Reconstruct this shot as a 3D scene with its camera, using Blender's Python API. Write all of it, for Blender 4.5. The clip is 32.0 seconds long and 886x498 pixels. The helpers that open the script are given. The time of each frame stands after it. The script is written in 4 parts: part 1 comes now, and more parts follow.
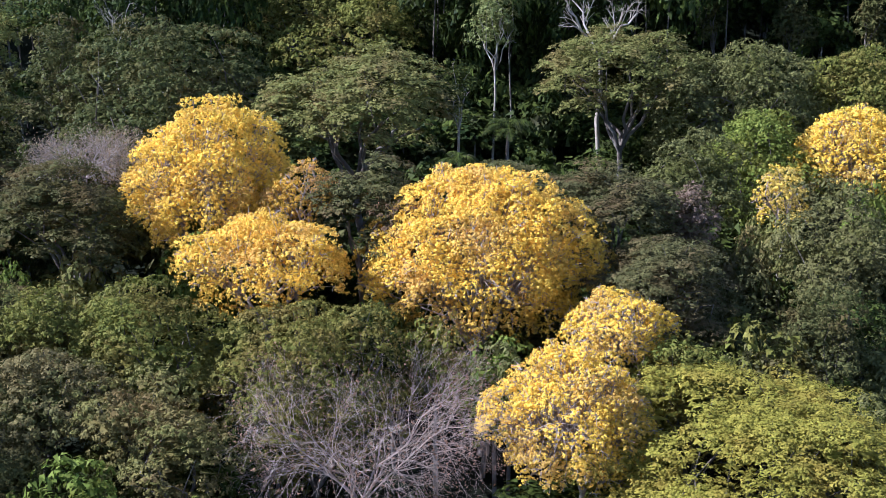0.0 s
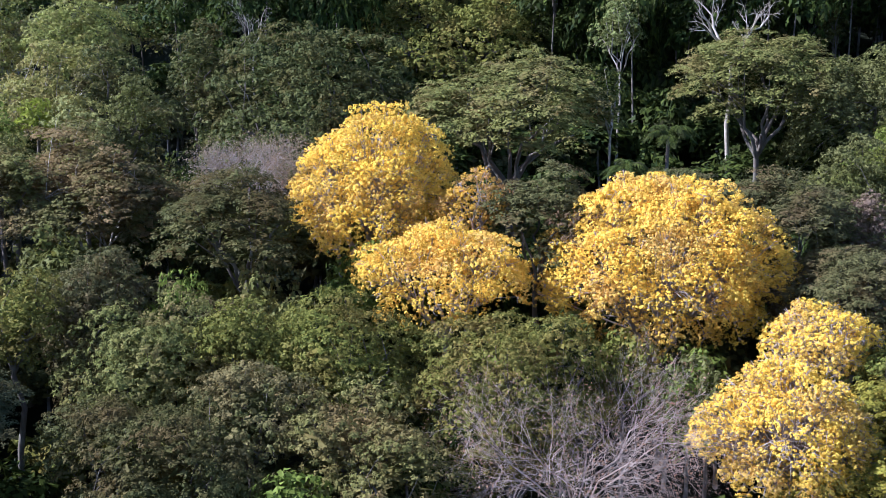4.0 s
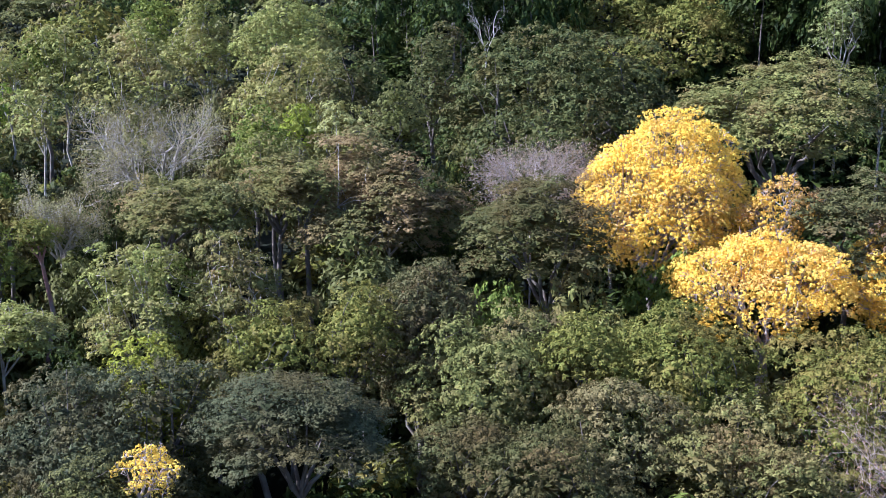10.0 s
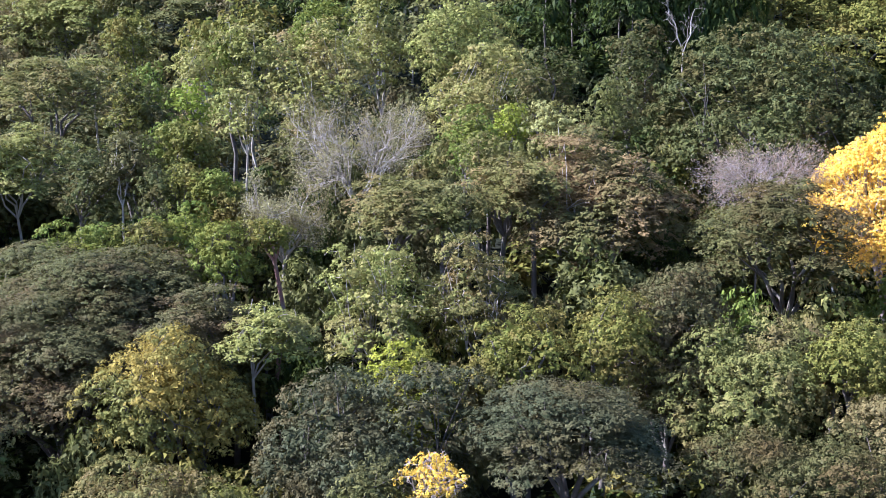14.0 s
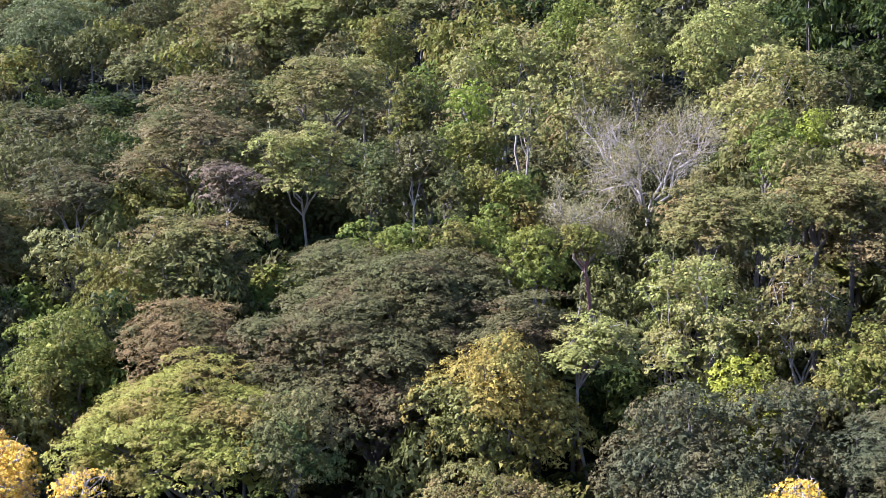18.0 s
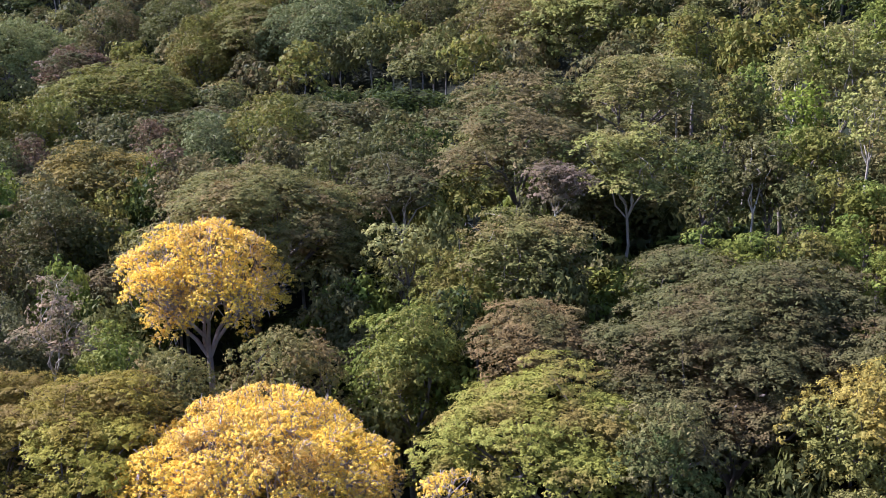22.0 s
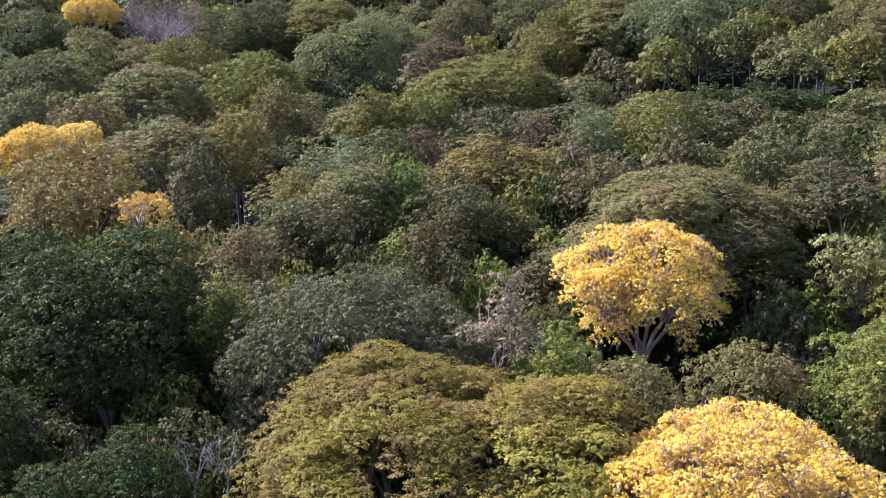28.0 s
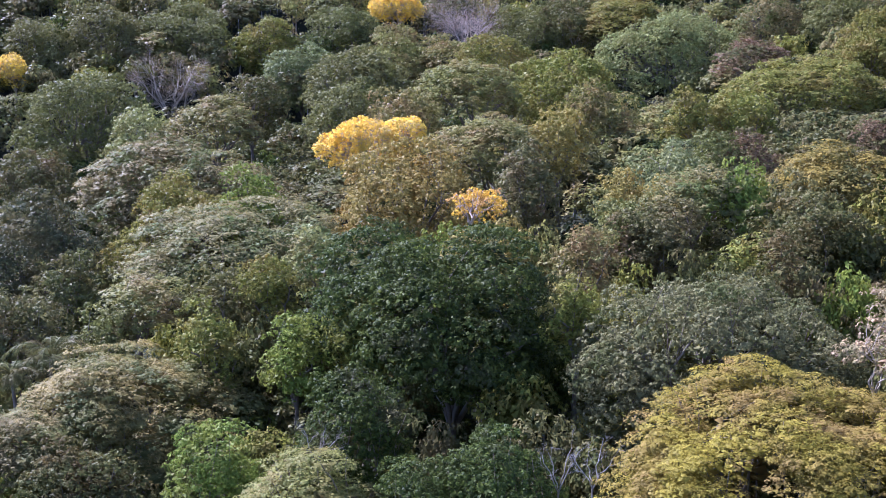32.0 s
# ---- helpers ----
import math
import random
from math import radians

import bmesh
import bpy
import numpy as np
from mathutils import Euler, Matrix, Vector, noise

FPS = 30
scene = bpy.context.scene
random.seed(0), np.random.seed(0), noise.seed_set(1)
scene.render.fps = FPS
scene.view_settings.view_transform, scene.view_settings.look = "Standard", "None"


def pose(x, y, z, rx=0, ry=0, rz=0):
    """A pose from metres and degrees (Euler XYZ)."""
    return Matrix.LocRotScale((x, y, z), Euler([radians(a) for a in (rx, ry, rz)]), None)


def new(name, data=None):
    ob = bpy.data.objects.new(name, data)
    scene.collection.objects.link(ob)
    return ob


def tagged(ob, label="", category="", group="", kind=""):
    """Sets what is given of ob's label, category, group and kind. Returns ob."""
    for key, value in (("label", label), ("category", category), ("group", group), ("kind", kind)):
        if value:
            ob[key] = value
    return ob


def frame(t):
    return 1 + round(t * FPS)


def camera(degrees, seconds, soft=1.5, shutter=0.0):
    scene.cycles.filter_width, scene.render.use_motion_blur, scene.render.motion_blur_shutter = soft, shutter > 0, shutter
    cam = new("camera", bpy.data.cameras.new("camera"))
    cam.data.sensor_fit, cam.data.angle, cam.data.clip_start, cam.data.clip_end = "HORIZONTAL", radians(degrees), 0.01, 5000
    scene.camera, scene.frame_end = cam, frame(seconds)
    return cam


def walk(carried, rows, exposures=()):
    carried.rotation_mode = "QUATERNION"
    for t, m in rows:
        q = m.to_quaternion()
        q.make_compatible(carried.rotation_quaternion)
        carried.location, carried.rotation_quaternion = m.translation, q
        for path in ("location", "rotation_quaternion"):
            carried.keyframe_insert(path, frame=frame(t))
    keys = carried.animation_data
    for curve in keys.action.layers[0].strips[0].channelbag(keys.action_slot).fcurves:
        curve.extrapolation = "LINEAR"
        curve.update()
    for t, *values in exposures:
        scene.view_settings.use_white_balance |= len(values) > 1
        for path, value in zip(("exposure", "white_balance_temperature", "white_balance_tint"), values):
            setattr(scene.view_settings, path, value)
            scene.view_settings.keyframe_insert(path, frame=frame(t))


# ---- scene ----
cam = camera(39.7, 32.0, soft=0.9)
METRES, EYE, TILT, LEAN, TURN = 75.0, 40.0, -11.8, 0.0, 0.0
ROWS = [
    (0.0, 0.0, 0.0, 0.0, 0.0, 0.0, 0.0),
    (0.5, -0.0181, 0.0029, 0.0007, 0.18, 0.02, -0.02),
    (1.0, -0.0362, 0.0054, 0.0018, 0.35, 0.03, -0.03),
    (1.5, -0.0537, 0.0076, 0.0028, 0.53, 0.05, -0.04),
    (2.0, -0.0712, 0.0096, 0.0036, 0.7, 0.06, -0.05),
    (2.5, -0.0885, 0.0117, 0.0047, 0.88, 0.06, -0.05),
    (4.5, -0.1582, 0.0193, 0.0084, 1.56, 0.06, -0.13),
    (5.0, -0.1767, 0.0217, 0.0089, 1.72, 0.08, -0.13),
    (5.5, -0.1957, 0.0243, 0.0094, 1.9, 0.09, -0.14),
    (6.0, -0.2155, 0.0268, 0.0102, 2.09, 0.09, -0.14),
    (6.5, -0.2358, 0.0296, 0.0112, 2.29, 0.1, -0.16),
    (7.0, -0.2566, 0.0324, 0.012, 2.49, 0.11, -0.17),
    (7.5, -0.2779, 0.0349, 0.0127, 2.68, 0.11, -0.19),
    (8.0, -0.2996, 0.037, 0.0131, 2.87, 0.13, -0.2),
    (8.5, -0.3206, 0.039, 0.014, 3.08, 0.09, -0.2),
    (9.0, -0.3408, 0.0406, 0.0154, 3.31, 0.04, -0.2),
    (9.5, -0.3607, 0.0423, 0.0165, 3.51, 0.02, -0.22),
    (10.0, -0.3796, 0.0436, 0.0172, 3.71, 0.03, -0.22),
    (10.5, -0.3983, 0.0457, 0.0177, 3.88, 0.03, -0.23),
    (11.0, -0.4161, 0.0478, 0.0183, 4.09, 0.01, -0.23),
    (11.5, -0.4342, 0.05, 0.0185, 4.39, 0.01, -0.27),
    (12.0, -0.4521, 0.0514, 0.0186, 4.89, -0.0, -0.35),
    (12.5, -0.4688, 0.0538, 0.0189, 5.62, -0.0, -0.49),
    (13.0, -0.485, 0.0555, 0.019, 6.28, -0.01, -0.58),
    (13.5, -0.5015, 0.0566, 0.0188, 6.89, -0.0, -0.71),
    (15.5, -0.567, 0.0593, 0.0202, 9.89, -0.12, -1.34),
    (16.0, -0.5841, 0.0603, 0.02, 10.74, -0.12, -1.55),
    (16.5, -0.6003, 0.0611, 0.02, 11.83, -0.12, -1.79),
    (17.0, -0.6161, 0.0616, 0.0209, 12.97, -0.17, -2.03),
    (17.5, -0.6316, 0.0622, 0.021, 14.16, -0.19, -2.24),
    (18.0, -0.6472, 0.0615, 0.0213, 15.34, -0.24, -2.49),
    (18.5, -0.6628, 0.0612, 0.022, 16.73, -0.33, -2.76),
    (19.0, -0.6773, 0.0599, 0.0224, 18.03, -0.4, -3.11),
    (19.5, -0.6916, 0.059, 0.0224, 19.41, -0.49, -3.38),
    (20.0, -0.7061, 0.0577, 0.0222, 20.72, -0.58, -3.71),
    (20.5, -0.7196, 0.0568, 0.0217, 22.07, -0.68, -3.98),
    (21.0, -0.7326, 0.0543, 0.021, 23.4, -0.78, -4.28),
    (21.5, -0.745, 0.0519, 0.0204, 24.69, -0.91, -4.54),
    (22.0, -0.7578, 0.0497, 0.0199, 25.73, -1.03, -4.76),
    (22.5, -0.77, 0.0468, 0.0197, 26.82, -1.14, -5.01),
    (23.0, -0.7829, 0.0448, 0.019, 27.93, -1.25, -5.27),
    (23.5, -0.795, 0.0425, 0.0184, 28.98, -1.35, -5.49),
    (24.0, -0.8068, 0.0407, 0.0175, 30.03, -1.46, -5.69),
    (24.5, -0.8183, 0.0377, 0.0166, 31.14, -1.58, -5.91),
    (25.0, -0.83, 0.0343, 0.0155, 32.2, -1.69, -6.16),
    (25.5, -0.8417, 0.0323, 0.0145, 33.3, -1.82, -6.35),
    (27.5, -0.8837, 0.0126, 0.0129, 37.99, -2.49, -7.09),
    (28.0, -0.8946, 0.0082, 0.0118, 39.41, -2.68, -7.31),
    (28.5, -0.9052, 0.0029, 0.011, 40.82, -2.87, -7.56),
    (29.0, -0.916, -0.0018, 0.01, 42.15, -3.05, -7.76),
    (29.5, -0.9267, -0.0067, 0.0088, 43.58, -3.25, -7.99),
    (30.0, -0.9368, -0.0121, 0.0075, 45.0, -3.44, -8.23),
    (30.5, -0.9469, -0.0184, 0.0062, 46.66, -3.69, -8.47),
    (31.0, -0.9567, -0.0239, 0.0045, 48.36, -3.96, -8.72),
    (31.5, -0.967, -0.0289, 0.003, 50.04, -4.24, -8.97),
    (32.0, -0.9771, -0.0335, 0.0017, 51.75, -4.54, -9.18),
]
walk(cam, [(t, pose(0, 0, EYE, TILT, LEAN, TURN) @ pose(METRES * x, METRES * y, METRES * z, 90 + pitch, roll, yaw)) for t, x, y, z, yaw, pitch, roll in ROWS],
     exposures=[(0.0, 1.28, 4850, 20), (8.0, 1.52, 4700, 22), (14.0, 1.9, 4850, 26), (18.0, 1.98, 5000, 29), (22.0, 1.62, 5150, 30), (25.0, 1.68, 5150, 30), (29.0, 1.82, 5000, 32), (32.0, 2.16, 4850, 33)])

# ---- daylight: a sun from the side of the slope, clear sky ----
SUN_AZ, SUN_EL = 94.0, 40.0          # degrees to the left of the y axis, degrees of height
world = bpy.data.worlds.new("sky")
scene.world = world
world.use_nodes = True
nt = world.node_tree
sky = nt.nodes.new("ShaderNodeTexSky")
sky.sky_type = "NISHITA"
sky.sun_disc = False
sky.sun_elevation = radians(SUN_EL)
sky.sun_rotation = radians(-SUN_AZ)
nt.links.new(sky.outputs[0], nt.nodes["Background"].inputs[0])
nt.nodes["Background"].inputs[1].default_value = 0.085
lamp = bpy.data.lights.new("sun", "SUN")
lamp.energy, lamp.angle, lamp.color = 5.0, radians(0.5), (1.0, 0.93, 0.82)
to_sun = Vector((-math.sin(radians(SUN_AZ)) * math.cos(radians(SUN_EL)), math.cos(radians(SUN_AZ)) * math.cos(radians(SUN_EL)), math.sin(radians(SUN_EL))))
new("sun", lamp).matrix_world = Matrix.Translation((0, 0, 300)) @ to_sun.to_track_quat("Z", "Y").to_matrix().to_4x4()


# ---- materials ----
def nodes_of(name):
    m = bpy.data.materials.new(name)
    m.use_nodes = True
    n = m.node_tree
    n.nodes.clear()
    return m, n, n.nodes.new("ShaderNodeOutputMaterial")


def add(n, kind, **values):
    node = n.nodes.new(kind)
    for key, value in values.items():
        node.inputs[key].default_value = value
    return node


def foliage(name, low, high, other, share=0.35, gloss=0.5, through_light=0.3, shine=0.03, drift=0.012):
    """Leaves: two greens that vary from clump to clump and from leaf to leaf, and a third tint in patches."""
    m, n, out = nodes_of(name)
    link = n.links.new
    place = n.nodes.new("ShaderNodeTexCoord")
    info = n.nodes.new("ShaderNodeObjectInfo")
    leaf = n.nodes.new("ShaderNodeNewGeometry")
    shift = n.nodes.new("ShaderNodeVectorMath")
    shift.operation = "ADD"
    scaled = n.nodes.new("ShaderNodeMath")
    scaled.operation = "MULTIPLY"
    scaled.inputs[1].default_value = 40.0
    link(info.outputs["Random"], scaled.inputs[0])
    link(place.outputs["Object"], shift.inputs[0])
    link(scaled.outputs[0], shift.inputs[1])
    broad = add(n, "ShaderNodeTexNoise", Scale=0.32, Detail=2.0)
    fine = add(n, "ShaderNodeTexNoise", Scale=1.3, Detail=2.0)
    link(shift.outputs[0], broad.inputs["Vector"])
    link(shift.outputs[0], fine.inputs["Vector"])
    first = n.nodes.new("ShaderNodeMix")
    first.data_type = "RGBA"
    first.inputs[6].default_value, first.inputs[7].default_value = (*low, 1), (*high, 1)
    mild = n.nodes.new("ShaderNodeMapRange")
    mild.inputs["To Min"].default_value, mild.inputs["To Max"].default_value = 0.0, 1.0
    link(leaf.outputs["Random Per Island"], mild.inputs["Value"])
    link(mild.outputs[0], first.inputs[0])
    ramp = n.nodes.new("ShaderNodeMapRange")
    ramp.inputs["From Min"].default_value, ramp.inputs["From Max"].default_value = 0.62 - share * 0.45, 0.82 - share * 0.45
    link(broad.outputs[0], ramp.inputs["Value"])
    second = n.nodes.new("ShaderNodeMix")
    second.data_type = "RGBA"
    second.inputs[7].default_value = (*other, 1)
    link(ramp.outputs[0], second.inputs[0])
    link(first.outputs[2], second.inputs[6])
    tone = n.nodes.new("ShaderNodeHueSaturation")
    tone.inputs["Saturation"].default_value = 1.0
    value = n.nodes.new("ShaderNodeMapRange")
    value.inputs["To Min"].default_value, value.inputs["To Max"].default_value = 0.72, 1.3
    link(fine.outputs[0], value.inputs["Value"])
    value.inputs["From Min"].default_value, value.inputs["From Max"].default_value = 0.3, 0.7
    link(value.outputs[0], tone.inputs["Value"])
    hue = n.nodes.new("ShaderNodeMapRange")
    hue.inputs["To Min"].default_value, hue.inputs["To Max"].default_value = 0.5 - drift, 0.5 + drift
    link(info.outputs["Random"], hue.inputs["Value"])
    link(hue.outputs[0], tone.inputs["Hue"])
    link(second.outputs[2], tone.inputs["Color"])
    skin = add(n, "ShaderNodeBsdfPrincipled", Roughness=gloss)
    skin.inputs["Specular IOR Level"].default_value = shine
    glow = n.nodes.new("ShaderNodeBsdfTranslucent")
    both = n.nodes.new("ShaderNodeMixShader")
    both.inputs[0].default_value = through_light
    link(tone.outputs[0], skin.inputs["Base Color"])
    link(tone.outputs[0], glow.inputs["Color"])
    link(skin.outputs[0], both.inputs[1])
    link(glow.outputs[0], both.inputs[2])
    link(both.outputs[0], out.inputs[0])
    return m


def bark(name, dark, light, lichen):
    m, n, out = nodes_of(name)
    link = n.links.new
    place = n.nodes.new("ShaderNodeTexCoord")
    squash = n.nodes.new("ShaderNodeMapping")
    squash.inputs["Scale"].default_value = (3, 3, 0.6)
    link(place.outputs["Object"], squash.inputs["Vector"])
    grain = add(n, "ShaderNodeTexNoise", Scale=4.0, Detail=5.0)
    patch = add(n, "ShaderNodeTexNoise", Scale=0.9, Detail=3.0)
    link(squash.outputs[0], grain.inputs["Vector"])
    link(place.outputs["Object"], patch.inputs["Vector"])
    mix = n.nodes.new("ShaderNodeMix")
    mix.data_type = "RGBA"
    mix.inputs[6].default_value, mix.inputs[7].default_value = (*dark, 1), (*light, 1)
    link(grain.outputs[0], mix.inputs[0])
    ramp = n.nodes.new("ShaderNodeMapRange")
    ramp.inputs["From Min"].default_value, ramp.inputs["From Max"].default_value = 0.5, 0.65
    link(patch.outputs[0], ramp.inputs["Value"])
    over = n.nodes.new("ShaderNodeMix")
    over.data_type = "RGBA"
    over.inputs[7].default_value = (*lichen, 1)
    link(ramp.outputs[0], over.inputs[0])
    link(mix.outputs[2], over.inputs[6])
    skin = add(n, "ShaderNodeBsdfPrincipled", Roughness=0.85)
    bump = add(n, "ShaderNodeBump", Strength=0.5, Distance=0.05)
    link(grain.outputs[0], bump.inputs["Height"])
    link(bump.outputs[0], skin.inputs["Normal"])
    link(over.outputs[2], skin.inputs["Base Color"])
    link(skin.outputs[0], out.inputs[0])
    return m


FOLIAGE = {
    "gold": foliage("golden_blossom", (0.733, 0.477, 0.0405), (0.891, 0.644, 0.0891), (0.673, 0.446, 0.0972), 0.3, 0.6, 0.3, 0.1, 0.003),
    "goldb": foliage("fading_blossom", (0.5, 0.3, 0.03), (0.68, 0.44, 0.05), (0.432, 0.25, 0.091), 0.4, 0.6, 0.35, 0.1, 0.003),
    "orange": foliage("orange_blossom", (0.66, 0.433, 0.04), (0.84, 0.616, 0.08), (0.55, 0.41, 0.1), 0.3, 0.6, 0.3, 0.1, 0.003),
    "golden": foliage("turning_leaves", (0.24, 0.19, 0.04), (0.39, 0.31, 0.055), (0.19, 0.19, 0.045), 0.4),
    "green": foliage("mid_green_leaves", (0.1, 0.113, 0.0213), (0.219, 0.203, 0.0389), (0.182, 0.144, 0.0339)),
    "dgreen": foliage("deep_green_leaves", (0.0609, 0.0703, 0.0216), (0.131, 0.124, 0.0377), (0.105, 0.0811, 0.0269)),
    # own colour of the dark trees; in the ravine it stands for shade
    "dgreen2": foliage("dark_and_shade_leaves", (0.024, 0.036, 0.011), (0.085, 0.1, 0.018), (0.05, 0.048, 0.02), 0.2, shine=0.03),
    "bgreen": foliage("fresh_green_leaves", (0.0965, 0.133, 0.0208), (0.194, 0.22, 0.0392), (0.158, 0.163, 0.0262)),
    "lime2": foliage("bright_green_leaves", (0.158, 0.195, 0.02), (0.262, 0.297, 0.0361), (0.183, 0.218, 0.028)),
    "lime": foliage("lime_green_leaves", (0.192, 0.222, 0.0219), (0.328, 0.324, 0.033), (0.207, 0.202, 0.033)),
    "lgreen": foliage("pale_feathery_leaves", (0.187, 0.191, 0.033), (0.311, 0.281, 0.0512), (0.233, 0.169, 0.0439)),
    "limeolive": foliage("yellow_green_leaves", (0.205, 0.197, 0.0283), (0.355, 0.3, 0.0453), (0.272, 0.208, 0.034)),
    "ygreen": foliage("light_yellow_green_leaves", (0.175, 0.188, 0.0416), (0.313, 0.299, 0.0747), (0.251, 0.21, 0.0665)),
    "olive": foliage("olive_leaves", (0.119, 0.122, 0.0312), (0.224, 0.201, 0.0572), (0.2, 0.145, 0.052)),
    "dolive": foliage("dark_olive_leaves", (0.0771, 0.0788, 0.0269), (0.143, 0.129, 0.045), (0.131, 0.0957, 0.0394)),
    "olivegold": foliage("gold_tipped_olive_leaves", (0.145, 0.118, 0.0298), (0.265, 0.193, 0.0358), (0.0966, 0.0964, 0.0298)),
    "olivebrown": foliage("bronze_feathery_leaves", (0.162, 0.125, 0.0196), (0.275, 0.202, 0.0305), (0.205, 0.128, 0.0396), 0.4),
    "brownolive": foliage("brown_olive_leaves", (0.151, 0.11, 0.0344), (0.248, 0.179, 0.0589), (0.108, 0.11, 0.0344), 0.45),
    "tan": foliage("tan_green_leaves", (0.136, 0.114, 0.0405), (0.23, 0.179, 0.0689), (0.104, 0.119, 0.0325), 0.4),
    "brown": foliage("brown_seeding_leaves", (0.165, 0.122, 0.046), (0.277, 0.2, 0.0786), (0.133, 0.129, 0.0369), 0.4),
    "rust": foliage("rust_leaves", (0.16, 0.109, 0.0406), (0.25, 0.169, 0.0675), (0.12, 0.109, 0.036)),
    "maroon": foliage("dull_red_leaves", (0.113, 0.0681, 0.0357), (0.194, 0.125, 0.0677), (0.092, 0.0965, 0.0317)),
    "mauve": foliage("mauve_dry_leaves", (0.159, 0.109, 0.0708), (0.253, 0.181, 0.12), (0.138, 0.109, 0.0495)),
    "greyg": foliage("grey_green_leaves", (0.0927, 0.0927, 0.0286), (0.184, 0.172, 0.0572), (0.111, 0.112, 0.0257)),
    "greyround": foliage("silvery_olive_leaves", (0.0992, 0.096, 0.038), (0.199, 0.181, 0.0758), (0.0816, 0.0912, 0.0277)),
    "greytan": foliage("grey_tan_leaves", (0.17, 0.139, 0.0345), (0.291, 0.233, 0.0599), (0.211, 0.145, 0.0321)),
    "darkgrey": foliage("dark_grey_green_leaves", (0.0494, 0.056, 0.0242), (0.105, 0.106, 0.0467), (0.105, 0.0868, 0.034), 0.45, shine=0.03),
    "blueg": foliage("blue_green_leaves", (0.123, 0.138, 0.0498), (0.242, 0.24, 0.0936), (0.113, 0.125, 0.0333)),
    "mint": foliage("mint_green_leaves", (0.204, 0.208, 0.0623), (0.359, 0.332, 0.108), (0.189, 0.166, 0.0394)),
    "palegreen": foliage("pale_green_leaves", (0.139, 0.155, 0.0456), (0.253, 0.255, 0.0831), (0.164, 0.149, 0.0456)),
    "grey": foliage("sparse_grey_leaves", (0.216, 0.18, 0.0862), (0.33, 0.294, 0.119), (0.194, 0.152, 0.0612)),
    "pink": foliage("pinkish_dry_leaves", (0.247, 0.164, 0.11), (0.401, 0.307, 0.157), (0.16, 0.143, 0.0628)),
    "twig": foliage("dry_tan_leaves", (0.211, 0.131, 0.0689), (0.329, 0.204, 0.119), (0.234, 0.163, 0.0987)),
    "mauvetwig": foliage("dry_mauve_leaves", (0.211, 0.15, 0.102), (0.334, 0.244, 0.168), (0.223, 0.16, 0.0879)),
    "bone": foliage("last_dry_leaves", (0.234, 0.182, 0.12), (0.371, 0.289, 0.204), (0.247, 0.182, 0.111)),
}
WORDS = {"gold": "golden yellow", "goldb": "fading yellow", "orange": "orange yellow", "golden": "yellow turning", "green": "mid green", "dgreen": "deep green",
         "dgreen2": "glossy dark green", "bgreen": "fresh green", "lime": "bright lime green", "lime2": "bright green", "lgreen": "pale green", "limeolive": "yellow green", "ygreen": "light yellow green",
         "olive": "olive green", "dolive": "dark olive", "olivegold": "gold tipped olive", "olivebrown": "bronze olive", "brownolive": "brownish olive", "tan": "tan green",
         "brown": "dusty brown", "rust": "rusty brown", "maroon": "dull red", "mauve": "dry mauve", "greyg": "grey green", "greyround": "silvery grey green", "greytan": "grey tan",
         "darkgrey": "dark grey green", "blueg": "blue green", "mint": "pale mint green", "palegreen": "pale green", "grey": "thin grey", "pink": "pinkish grey", "twig": "dry tan",
         "mauvetwig": "dry mauve", "bone": "withered"}
BARK = {
    "grey": bark("grey_bark", (0.1, 0.085, 0.07), (0.24, 0.21, 0.18), (0.3, 0.28, 0.24)),
    "pale": bark("pale_bark", (0.22, 0.175, 0.125), (0.38, 0.32, 0.24), (0.44, 0.385, 0.3)),
    "brown": bark("brown_bark", (0.06, 0.045, 0.032), (0.15, 0.115, 0.085), (0.17, 0.15, 0.11)),
    "red": bark("red_bark", (0.16, 0.07, 0.05), (0.28, 0.14, 0.1), (0.25, 0.18, 0.14)),
    "twig": bark("dry_twig_bark", (0.25, 0.18, 0.135), (0.46, 0.34, 0.26), (0.5, 0.4, 0.32)),
    "mauve": bark("mauve_grey_bark", (0.2, 0.15, 0.125), (0.39, 0.31, 0.25), (0.43, 0.36, 0.3)),
}


# ---- the ground: one hillside that falls to a valley ----
def ground(x, y):
    u, v = np.clip(x, -300, 60) / 100, np.clip(y, 30, 190) / 100
    z = -11.7 + 54.1 * v - 13.7 * v * v - 8.66 * u + 6.19 * u * v - 1.53 * u * u
    edge = np.interp(x, [-240, -40], [255, 150])
    far = np.hypot(np.minimum(0, x + 73), np.maximum(y, 0))
    # the last term deepens the ravine, so that shade gathers in it
    return z - 16.5 + 0.4 * np.clip(far - edge, 0, 260) + 0.7 * np.sin(x * 0.11 + 1.3) * np.sin(y * 0.13) - 10.0 * np.exp(-((x - 6) / 15) ** 2 - ((y - 120) / 20) ** 2)


